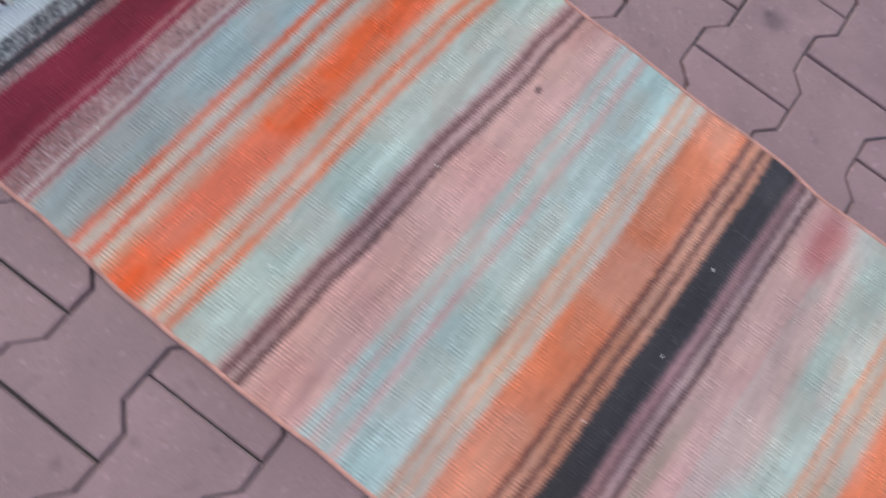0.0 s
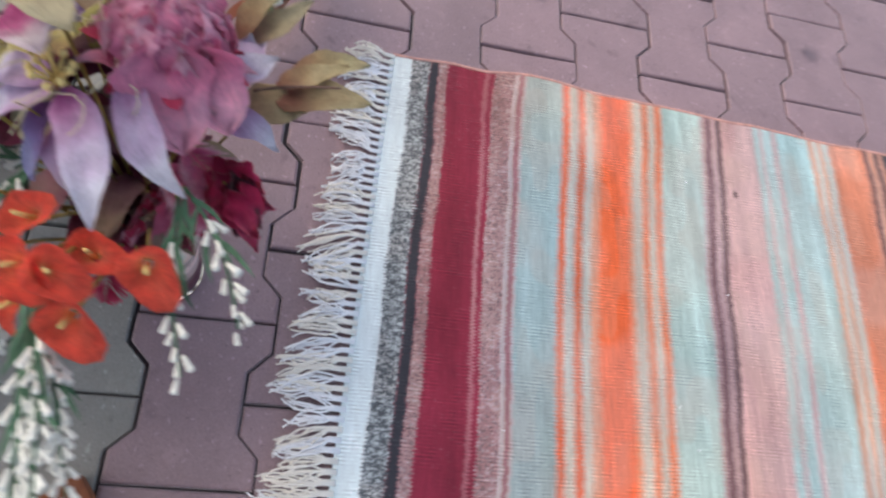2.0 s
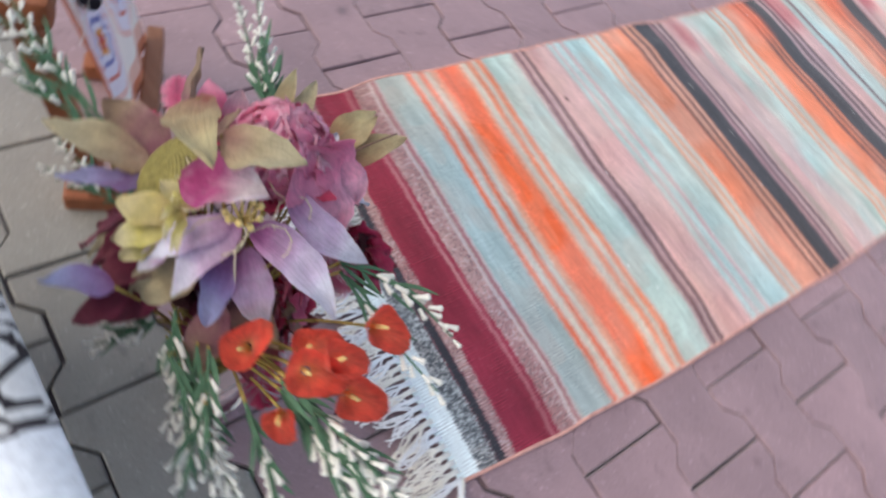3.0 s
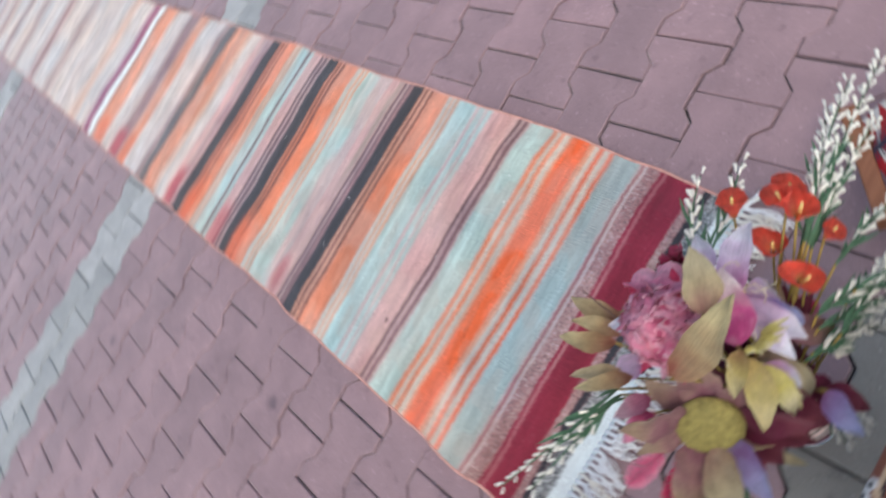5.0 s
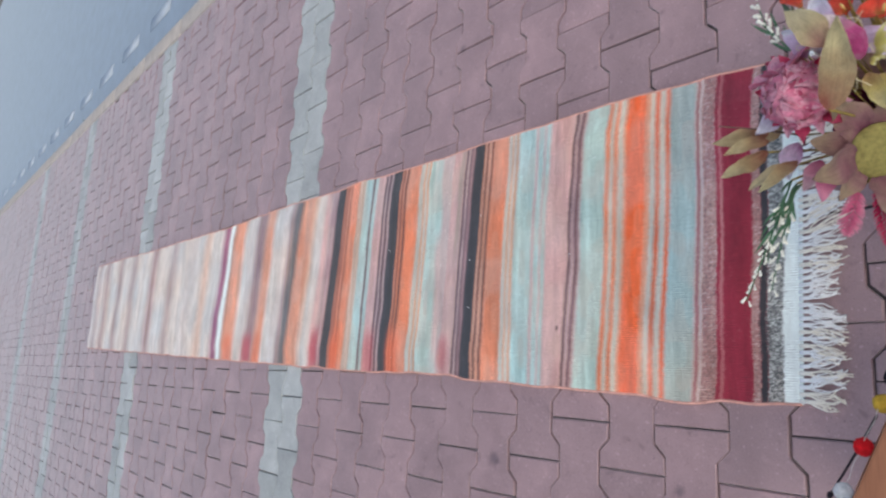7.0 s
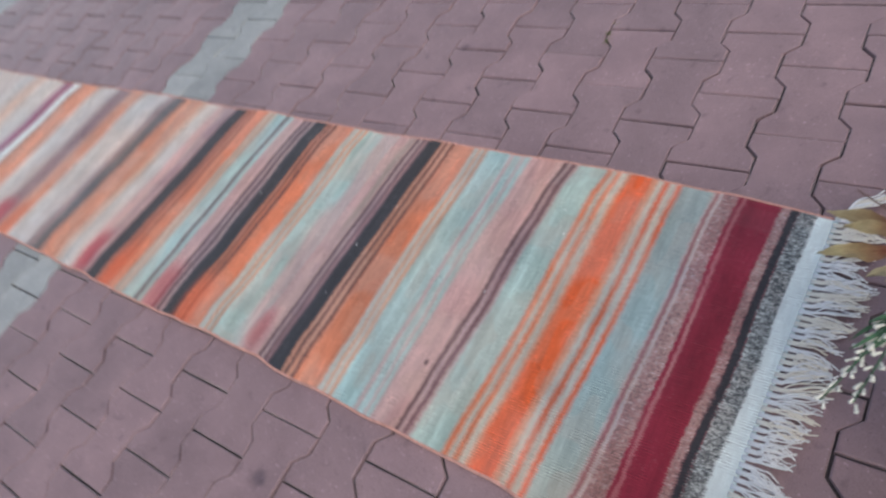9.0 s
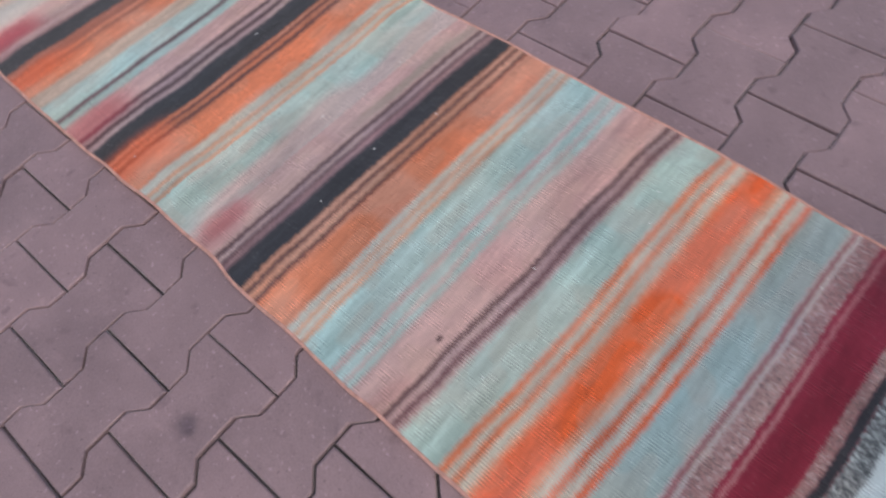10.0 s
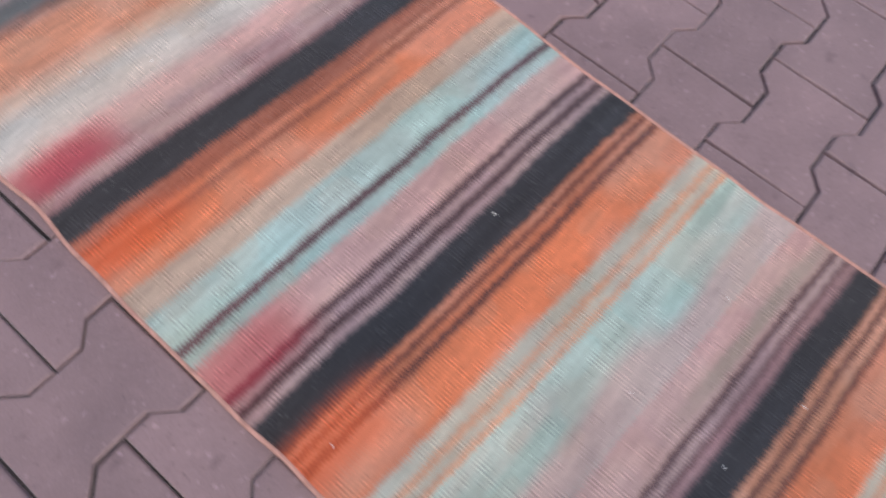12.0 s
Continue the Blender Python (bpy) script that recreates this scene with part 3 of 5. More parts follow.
def make_runner():
    rug = thing("kilim_runner", (0.5, 1.0, 0.0), "long striped wool kilim runner with white fringe lying on the pavement", "rug")
    v = np.concatenate([np.arange(RUG_START, 1.7, 0.0023), np.arange(1.7, 2.75, 0.005), np.arange(2.75, RUG_END + 0.004, 0.016)])
    c = np.linspace(0, 1, 491)
    vv, cc = np.meshgrid(v, c, indexing="ij")
    x0, x1 = rug_side(vv, 0), rug_side(vv, 1)
    uu = cc * RUG_WIDTH
    xyz = np.stack([x0 + (x1 - x0) * cc, vv + skew(vv) * (uu - 0.30) * np.clip(1 - (vv - RUG_START) / 0.3, 0, 1), rug_height(uu, vv)], -1)
    lift = skew(vv) * (uu - 0.30) * np.clip(1 - (vv - RUG_START) / 0.3, 0, 1)
    sheet("woven_body", xyz[:, ::-1], rug_colours(uu, vv + lift)[:, ::-1], M_RUG, rug)
    for which in (0, 1):
        vs = np.arange(RUG_START + 0.004, RUG_END, 0.02)
        lean = skew(vs) * (which * RUG_WIDTH - 0.30) * np.clip(1 - (vs - RUG_START) / 0.3, 0, 1)
        xs, zs = rug_side(vs, which), rug_height(np.full_like(vs, which * RUG_WIDTH), vs)
        part("edge_binding", tube(bmesh.new(), [(x, y + l, z - 0.0012) for x, y, l, z in zip(xs, vs, lean, zs)], 0.0030, 6), M_BIND, rug, "worn salmon cord binding")
    rnd = random.Random(4)
    count, swing = 54, 0.0
    for i in range(count):
        share = (i + 0.5) / count
        u = share * RUG_WIDTH
        swing = 0.80 * swing + rnd.uniform(-0.018, 0.018)
        root = Vector((0.155 + u, RUG_START + skew(RUG_START) * (u - 0.30), 0.007))
        reach = 0.060 + 0.018 * share + 0.008 * math.sin(share * 19) + rnd.uniform(-0.010, 0.012)
        bm = bmesh.new()
        for k in range(8):
            start = root + Vector((0.0007 * (k - 3.5), 0.006, -0.001 + 0.0014 * (k % 2)))
            neck = root + Vector((0.0007 * (k - 3.5), -0.010, 0.0005 + 0.0016 * (k % 2)))
            stop = root + Vector((swing + 0.0009 * (k - 3.5) + rnd.uniform(-0.005, 0.005) * (2.4 if k % 4 == 0 else 1), -reach + rnd.uniform(-0.005, 0.016), -0.003 + rnd.uniform(0, 0.005)))
            curl, high, kink = rnd.uniform(-0.010, 0.010), rnd.uniform(0.003, 0.010), rnd.uniform(0, 6)
            points = [start] + [neck.lerp(stop, t) + Vector((curl * math.sin(math.pi * t) + 0.0028 * t * math.sin(9 * t + kink), 0.0015 * math.sin(7 * t + kink), high * math.sin(math.pi * t) * (1 - 0.4 * t))) for t in (0, 0.18, 0.36, 0.54, 0.72, 0.88, 1.0)]
            tube(bm, points, 0.0014, 5, 0.8)
        part("tassel", bm, M_COTTON_WARM if rnd.random() < 0.4 else M_COTTON, rug)
    # the corner's warps, gathered into one loose hank
    for k in range(13):
        a = Vector((0.796 + 0.0016 * k, -0.108 - 0.0006 * k, 0.007))
        b = Vector((0.866 + rnd.uniform(-0.012, 0.008), -0.176 + rnd.uniform(-0.008, 0.010), 0.004 + rnd.uniform(0, 0.004)))
        wave, lag = rnd.uniform(0.0012, 0.0030), rnd.uniform(0, 6)
        points = [a.lerp(b, t) + Vector((wave * math.sin(11 * t + lag), wave * math.cos(9 * t + lag), 0.010 * math.sin(math.pi * t) + 0.0018 * (k % 4))) for t in [i / 10 for i in range(11)]]
        part("loose_yarn", tube(bmesh.new(), points, 0.0018, 5, 0.8), M_COTTON if k % 3 else M_COTTON_WARM, rug)
    for x, y in ((0.369, 0.800), (0.504, 0.803), (0.628, 0.765), (0.297, 0.393), (0.651, 0.344), (0.707, 0.364), (0.701, 0.095), (0.575, 1.199), (0.685, 0.906), (0.230, 1.152), (0.359, 1.749), (0.436, 1.697), (0.480, 0.440), (0.503, 0.933)):
        part("lint", blob(bmesh.new(), (x, y, float(rug_height(np.array(x - 0.17), np.array(y))) + 0.001), (0.0032, 0.0009, 0.0006), (math.cos(40 * x), math.sin(40 * x), 0), u=6, v=4), M_COTTON, rug, "speck of white lint")


make_runner()

# ---------------------------------------------------------------- the vase and its flowers
VASE = Vector((0.540, -0.336, 0.0))


def make_vase():
    vase = thing("glass_vase", VASE, "clear glass vase with pink and dark sand on the pavement", "vase")

    def turned(profile, seg=40):
        bm = bmesh.new()
        rings = [[bm.verts.new(VASE + Vector((r * math.cos(2 * math.pi * k / seg), r * math.sin(2 * math.pi * k / seg), z + sum(slant) * r / 0.043 * math.sin(2 * math.pi * k / seg)))) for k in range(seg)] for r, z, *slant in profile]
        for a, b in zip(rings, rings[1:]):
            for k in range(seg):
                bm.faces.new((a[k], a[(k + 1) % seg], b[(k + 1) % seg], b[k]))
        bm.faces.new(rings[0][::-1]), bm.faces.new(rings[-1])
        return bm

    foot = part("glass_foot", turned([(0.030, 0.001), (0.042, 0.002), (0.0435, 0.005), (0.0435, 0.0075), (0.030, 0.008)]), M_GLASS, vase, "thick clear glass foot")
    rim = part("glass_rim", turned([(0.0420, 0.080), (0.0435, 0.081), (0.0445, 0.098), (0.0440, 0.0995), (0.0425, 0.0985), (0.0415, 0.0815)]), M_GLASS, vase, "clear glass rim")
    foot.visible_shadow = rim.visible_shadow = False
    part("dark_sand", turned([(0.030, 0.0083), (0.0424, 0.0087), (0.0428, 0.012), (0.0428, 0.0445, 0.007), (0.030, 0.0450, 0.007)]), M_FILL_LOW, vase, "dark red sand layer behind glass")
    part("pink_sand", turned([(0.030, 0.0453, 0.007), (0.0432, 0.0455, 0.007), (0.0432, 0.086), (0.0405, 0.0872), (0.024, 0.089), (0.002, 0.0895)]), M_FILL, vase, "pale pink sand layer behind glass")


make_vase()
GROUP = "flowers in the vase"
TWIG_TIP = (0.530, -0.165, 0.420)
rnd = random.Random(11)


def stalk(top, parent, radius=0.0022, bend=0.02, name="stem"):
    foot = VASE + Vector((rnd.uniform(-0.018, 0.018), rnd.uniform(-0.018, 0.018), 0.088))
    top = Vector(top)
    way = [foot.lerp(top, s) + Vector((0, 0, 0.9 * (top - foot).length * 0.12 * math.sin(math.pi * s))) for s in [i / 9 for i in range(10)]]
    return part(name, tube(bmesh.new(), way, radius, 6), M_DRY, parent)


def flower(name, centre, label):
    return thing(name, centre, label, "flower", GROUP)


# the large lilac and magenta star flower
C = Vector((0.583, -0.336, 0.450))
star = flower("star_flower", C, "large cloth star flower with lilac and magenta petals")
stalk(C, star)
for root, tip, w, m, arch, face in (((0, 0, 0), (0.588, -0.391, 0.388), 0.026, P_LILAC, 0.14, (0.1, -0.5, 0.8)), ((0.002, 0.006, 0), (0.669, -0.303, 0.427), 0.031, P_LILAC, 0.10, (0.3, -0.2, 0.9)),
                                    ((-0.009, 0.038, 0.004), (0.636, -0.255, 0.421), 0.028, P_LILAC, 0.12, (0.4, 0.1, 0.9)), ((0.009, 0.001, -0.022), (0.625, -0.331, 0.343), 0.030, P_LILAC, 0.12, (0.8, -0.3, 0.5)),
                                    ((-0.004, -0.006, 0), (0.562, -0.396, 0.408), 0.026, P_LILAC, 0.12, (-0.1, -0.6, 0.8)), ((0.004, -0.008, -0.02), (0.606, -0.372, 0.352), 0.026, P_BLUE, 0.10, (0.4, -0.7, 0.5))):
    part("petal", blade(bmesh.new(), C + Vector(root), tip, w, face, arch, ruffle=0.07, rnd=rnd, cols=6), m, star)
part("petal", blade(bmesh.new(), (0.545, -0.364, 0.470), (0.599, -0.329, 0.503), 0.042, (0.1, -0.35, 0.93), 0.08, 0.16, ruffle=0.06, rnd=rnd, cols=6), P_MAGENTA, star, "magenta petal with a white edge")
part("petal", blade(bmesh.new(), (0.556, -0.352, 0.455), (0.566, -0.318, 0.494), 0.030, (-0.4, -0.3, 0.85), 0.08, ruffle=0.08, rnd=rnd), P_MAGENTA, star)
for k in range(9):
    a = k * 0.7
    p = C + Vector((0.012 * math.cos(a), 0.012 * math.sin(a), 0.012 + 0.003 * (k % 3)))
    part("stamen", blob(tube(bmesh.new(), [C, p], 0.0012, 5), p, (0.0028, 0.0028, 0.0034), u=6, v=4), M_SPADIX, star, "yellow bead stamen")
bm = bmesh.new()
for k in range(9):
    a = -2.9 + 0.22 * k
    p = Vector((0.560, -0.362, 0.452)) + Vector((0.012 * math.cos(a), 0.008 * math.sin(a), rnd.uniform(-0.004, 0.004)))
    blade(bm, p, p + Vector((0.020 * math.cos(a) + 0.016, 0.018 * math.sin(a), rnd.uniform(-0.008, 0.004))), 0.006, (0, -0.3, 0.9), 0.15, 0.2, rows=5, cols=2, ruffle=0.2, rnd=rnd)
tagged(part("fringe", bm, P_LEMON, star, "torn yellow cloth fringe under the petals"), kind="stuff")

# the olive disc flower, turned to the side
C = Vector((0.467, -0.343, 0.368))
FACE = Vector((-0.52, -0.55, 0.65)).normalized()
disc = flower("disc_flower", C, "cloth sunflower with a fuzzy olive disc and mauve petals")
stalk(C - FACE * 0.02, disc)
for tip, w, m in (((0.368, -0.364, 0.357), 0.050, P_MAUVE), ((0.385, -0.418, 0.370), 0.038, P_OLIVE), ((0.427, -0.425, 0.349), 0.032, P_BLUE), ((0.520, -0.432, 0.380), 0.038, P_WINE),
                  ((0.419, -0.298, 0.452), 0.046, P_MAUVE), ((0.404, -0.304, 0.398), 0.034, P_MAUVE), ((0.505, -0.424, 0.320), 0.040, P_WINE), ((0.480, -0.424, 0.296), 0.018, P_OLIVE),
                  ((0.512, -0.318, 0.446), 0.044, P_MAUVE), ((0.474, -0.288, 0.434), 0.036, P_MAUVE), ((0.528, -0.372, 0.408), 0.040, P_MAUVE)):
    start = C.lerp(Vector(tip), 0.26) - FACE * 0.012
    part("petal", blade(bmesh.new(), start, tip, w, FACE, 0.06, ruffle=0.06, rnd=rnd, cols=6), m, disc)
seeds = part("seed_disc", blob(bmesh.new(), C, (0.0350, 0.0350, 0.015), FACE, 32, 14), M_DISC, disc, "fuzzy olive seed disc")
bm = bmesh.new()
turn = FACE.to_track_quat("Z", "Y").to_matrix()
for k in range(420):
    r, a = 0.0340 * math.sqrt((k + 0.5) / 420), k * 2.39996
    p = C + turn @ Vector((r * math.cos(a), r * math.sin(a), 0.015 * math.sqrt(max(0, 1 - (r / 0.0350) ** 2))))
    blob(bm, p, (0.0012, 0.0012, 0.0018), FACE, 5, 4)
tagged(part("seed_fuzz", bm, M_DISC, seeds), kind="stuff")

# the pink protea: a dome of overlapping scales round its heart, its outer petals fallen to one side
C = Vector((0.536, -0.282, 0.432))
protea = flower("protea_flower", C, "round pink cloth flower of overlapping crumpled petals")
stalk(C, protea)
AX = Vector((-0.25, 0.10, 0.96)).normalized()
turn = AX.to_track_quat("Z", "Y").to_matrix()
part("heart", blob(bmesh.new(), C + AX * 0.014, (0.033, 0.033, 0.034), AX, 20, 14), P_PINK, protea)
for k in range(44):
    rise = 1 - 1.35 * (k + 0.5) / 44
    a, flat_r = k * 2.39996, math.sqrt(max(0.0, 1 - rise * rise))
    out = turn @ Vector((flat_r * math.cos(a), flat_r * math.sin(a), rise))
    upward = (AX - out * AX.dot(out) + turn @ Vector((0.02, 0, 0))).normalized()
    p = C + AX * 0.012 + out * 0.034 - upward * 0.018
    q = p + upward * (0.040 + rnd.uniform(-0.004, 0.006)) + out * rnd.uniform(-0.004, 0.002)
    part("petal", blade(bmesh.new(), p, q, rnd.uniform(0.018, 0.030), out, 0.08, -0.04, rows=9, cols=6, ruffle=0.14, rnd=rnd, crumple=0.22), P_ROSE if k % 3 else P_PINK, protea)
for k in range(14):
    a = 2 * math.pi * k / 14
    out = turn @ Vector((math.cos(a), math.sin(a), 0))
    part("petal", blade(bmesh.new(), C + out * 0.02 - AX * 0.012, C + out * (0.052 + rnd.uniform(0, 0.01)) + AX * rnd.uniform(-0.008, 0.01), 0.020, AX, 0.15, 0.2, rows=5, cols=2, ruffle=0.15, rnd=rnd), P_CRIMSON if k % 2 else P_ROSE, protea)
for root, tip, w in (((0.552, -0.276, 0.474), (0.600, -0.262, 0.414), 0.058), ((0.550, -0.264, 0.466), (0.584, -0.236, 0.420), 0.046)):
    part("petal", blade(bmesh.new(), root, tip, w, (0.75, 0.2, 0.6), 0.12, 0.14, ruffle=0.12, rnd=rnd, cols=6, crumple=0.18), P_ROSE, protea)

# orange callas: the throat, the way the flower faces, the way its tip points, its size
for place, face, tipward_way, size in (((0.686, -0.270, 0.420), (0.45, 0.1, 0.85), (0.5, 0.5, -0.7), 1.0), ((0.646, -0.366, 0.383), (0.25, -0.6, 0.75), (-0.1, 0.8, 0.55), 0.95),
                                       ((0.697, -0.343, 0.435), (0.3, -0.3, 0.9), (0.6, 0.8, -0.1), 1.0), ((0.700, -0.318, 0.440), (0.2, 0.3, 0.9), (0.3, 0.9, -0.3), 0.9),
                                       ((0.722, -0.313, 0.408), (0.5, -0.1, 0.85), (0.2, 0.6, -0.7), 1.0), ((0.704, -0.360, 0.372), (0.5, -0.5, 0.7), (0.5, 0.1, -0.6), 0.75), ((0.665, -0.318, 0.384), (0.1, -0.2, 0.9), (0.2, 0.8, -0.1), 0.9)):
    C = Vector(place)
    x = C.x
    calla = flower("calla_flower", C, "small glossy orange calla flower on a thin stem")
    f, along = Vector(face).normalized(), Vector(tipward_way)
    along = (along - f * f.dot(along)).normalized()
    m = Matrix.Translation(C) @ Matrix((along, f.cross(along), f)).transposed().to_4x4() @ Matrix.Scale(1.08 * size, 4)
    bm = bmesh.new()
    uv = bm.loops.layers.uv.verify()
    rows, cols, grid, share = 7, 20, [], {}
    for i in range(rows + 1):
        s = i / rows
        line = []
        for j in range(cols + 1):
            a = 2 * math.pi * j / cols
            tipward, lap = max(0, math.cos(a)) ** 5, max(0, -math.cos(a)) ** 3
            r = 0.003 + 0.0125 * s ** 1.2 * (1 + 1.25 * tipward * s - 0.35 * lap * s)
            v = bm.verts.new(m @ Vector((r * math.cos(a), r * math.sin(a), -0.022 + 0.026 * s - 0.006 * s * s * (1 - lap) - 0.008 * tipward * s ** 3 + 0.0018 * math.sin(3 * a + x * 900) * s)))
            share[v] = (j / cols, s)
            line.append(v)
        grid.append(line)
    for i in range(rows):
        for j in range(cols):
            fc = bm.faces.new((grid[i][j], grid[i][j + 1], grid[i + 1][j + 1], grid[i + 1][j]))
            for loop in fc.loops:
                loop[uv].uv = share[loop.vert]
    bmesh.ops.solidify(bm, geom=bm.faces[:], thickness=0.0009)
    spathe = part("spathe", bm, P_ORANGE, calla, "orange funnel-shaped spathe")
    part("spadix", tube(bmesh.new(), [m @ Vector((0, 0, -0.019)), m @ Vector((0.001, 0, -0.008)), m @ Vector((0.003, 0, 0.001))], 0.0024, 7, 0.6), M_SPADIX, spathe, "pale yellow spadix")
    stalk(m @ Vector((0, 0, -0.022)), calla, 0.0014)


def leaf_stem(name, label, leaves, material, category="leaf"):
    """A stem with several leaves: base, tip and width of each."""
    ob = thing(name, leaves[0][0], label, category, GROUP)
    stalk(leaves[0][0], ob, 0.0016)
    for base, tip, w, *rest in leaves:
        part("leaf", blade(bmesh.new(), base, tip, w, rest[0] if rest else (0, 0, 1), 0.10, ruffle=0.06, rnd=rnd), rest[1] if len(rest) > 1 else material, ob)
    return ob


UP = (0, 0, 1)
OUT = (0.75, 0.5, 0.4)
leaf_stem("olive_leaf_stem", "broad olive cloth leaf with a rusty base", [((0.490, -0.329, 0.478), (0.578, -0.357, 0.522), 0.038, (-0.1, -0.2, 0.97))], P_RUST)
leaf_stem("olive_leaf_stem", "broad tan olive cloth leaf tinged pink", [((0.552, -0.339, 0.512), (0.601, -0.306, 0.530), 0.034, (0.2, -0.2, 0.95))], P_OLIVE)
leaf_stem("olive_leaf_stem", "slim pointed olive leaves on a thin stem", [((0.468, -0.243, 0.372), (0.437, -0.194, 0.400), 0.022), ((0.472, -0.250, 0.380), (0.428, -0.212, 0.412), 0.020, UP, P_RUST)], P_OLIVE)
leaf_stem("rusty_leaf_stem", "pointed olive leaves with rusty bases over the fringe", [((0.496, -0.208, 0.368), (0.471, -0.142, 0.377), 0.026), ((0.520, -0.212, 0.374), (0.519, -0.139, 0.391), 0.028), ((0.532, -0.236, 0.378), (0.518, -0.186, 0.366), 0.036), ((0.508, -0.214, 0.380), (0.494, -0.160, 0.400), 0.020)], P_RUST)
leaf_stem("olive_leaf_stem", "broad olive leaf drooping under the star flower", [((0.552, -0.352, 0.370), (0.545, -0.410, 0.320), 0.044, (0.2, -0.5, 0.8)), ((0.590, -0.350, 0.345), (0.622, -0.392, 0.290), 0.034, (0.3, -0.4, 0.8), P_MAUVE)], P_OLIVE)
leaf_stem("pink_leaf_stem", "soft pink cloth leaves", [((0.450, -0.296, 0.392), (0.406, -0.284, 0.398), 0.026, UP, P_PINK), ((0.462, -0.284, 0.392), (0.424, -0.262, 0.396), 0.024, UP, P_BLUSH)], P_PINK)
leaf_stem("lilac_leaf_stem", "pale lilac petals beside the pink flower", [((0.540, -0.252, 0.405), (0.508, -0.212, 0.412), 0.030), ((0.556, -0.248, 0.400), (0.566, -0.204, 0.378), 0.026), ((0.496, -0.252, 0.380), (0.450, -0.234, 0.372), 0.030)], P_LILAC)
leaf_stem("blue_leaf_stem", "bluish lilac leaf with a wine base", [((0.552, -0.420, 0.362), (0.529, -0.466, 0.368), 0.026), ((0.552, -0.412, 0.345), (0.556, -0.456, 0.338), 0.026, UP, P_WINE)], P_BLUE)
leaf_stem("yellow_tulip", "crumpled yellow cloth tulip", [((0.543, -0.360, 0.416), (0.488, -0.394, 0.380), 0.030, (-0.2, -0.4, 0.9)), ((0.540, -0.366, 0.410), (0.516, -0.410, 0.372), 0.026, (-0.2, -0.6, 0.8), P_LEMON), ((0.543, -0.370, 0.404), (0.545, -0.400, 0.362), 0.020, (0.1, -0.7, 0.7), P_LILAC), ((0.546, -0.352, 0.424), (0.502, -0.364, 0.408), 0.022), ((0.538, -0.374, 0.396), (0.526, -0.408, 0.356), 0.022, (0, -0.6, 0.8), P_LEMON)], P_YELLOW, "flower")


def ragged(label, base, tips, count, width, materials):
    """Velvet strips torn into narrow points, hanging between a set of tips."""
    ob = thing("crimson_leaf_stem", base, label, "flower", GROUP)
    stalk(base, ob, 0.0016)
    for k in range(count):
        a, b = rnd.choice(tips), rnd.choice(tips)
        tip = Vector(a).lerp(Vector(b), rnd.random())
        root = Vector(base) + Vector((rnd.uniform(-0.016, 0.016), rnd.uniform(-0.014, 0.014), rnd.uniform(-0.012, 0.012)))
        tip = root.lerp(tip, rnd.uniform(0.55, 1.0))
        part("petal", blade(bmesh.new(), root, tip, rnd.uniform(0.6, 1.1) * width, OUT, 0.10, 0.2, ruffle=0.22, rnd=rnd, crumple=0.25), materials[k % len(materials)], ob)


ragged("ragged crimson velvet petals hanging at the fringe", (0.600, -0.238, 0.380), ((0.634, -0.206, 0.366), (0.604, -0.198, 0.362), (0.624, -0.212, 0.314), (0.602, -0.228, 0.286), (0.636, -0.234, 0.330), (0.586, -0.216, 0.332)), 30, 0.019, (P_CRIMSON, P_CRIMSON, P_WINE, P_CRIMSON))
ragged("crimson and pink velvet petals above the vase", (0.584, -0.284, 0.322), ((0.612, -0.266, 0.262), (0.590, -0.258, 0.244), (0.614, -0.282, 0.246), (0.626, -0.306, 0.240), (0.556, -0.250, 0.272), (0.634, -0.338, 0.244)), 28, 0.017, (P_CRIMSON, P_PINK, P_CRIMSON, P_ROSE))
leaf_stem("mauve_leaf_stem", "mauve and olive cloth leaves above the vase", [((0.590, -0.300, 0.325), (0.630, -0.290, 0.272), 0.020, OUT, P_MAUVE), ((0.560, -0.280, 0.340), (0.556, -0.232, 0.318), 0.024, (0.2, 0.7, 0.6), P_OLIVE)], P_MAUVE)
leaf_stem("wine_leaf_stem", "dark wine cloth leaves under the olive disc flower", [((0.500, -0.372, 0.335), (0.505, -0.420, 0.318), 0.046), ((0.478, -0.362, 0.320), (0.470, -0.410, 0.322), 0.040), ((0.520, -0.378, 0.340), (0.528, -0.430, 0.330), 0.044), ((0.470, -0.352, 0.310), (0.448, -0.396, 0.305), 0.036), ((0.548, -0.385, 0.330), (0.556, -0.432, 0.318), 0.040)], P_WINE)
for k in range(7):
    a = 0.9 * k
    c = Vector((0.565 + 0.05 * math.cos(a), -0.325 + 0.04 * math.sin(a), 0.44))
    curl = thing("tendril", c, "thin pale curling flower tendril", "tendril", GROUP)
    part("wire", tube(bmesh.new(), [c + Vector((0.016 * t * math.cos(a + 2.4 * t), 0.016 * t * math.sin(a + 2.4 * t), 0.02 * math.sin(1.6 * t))) for t in [i * 0.25 for i in range(9)]], 0.0005, 5), M_TENDRIL, curl)
    stalk(c, curl, 0.0007)
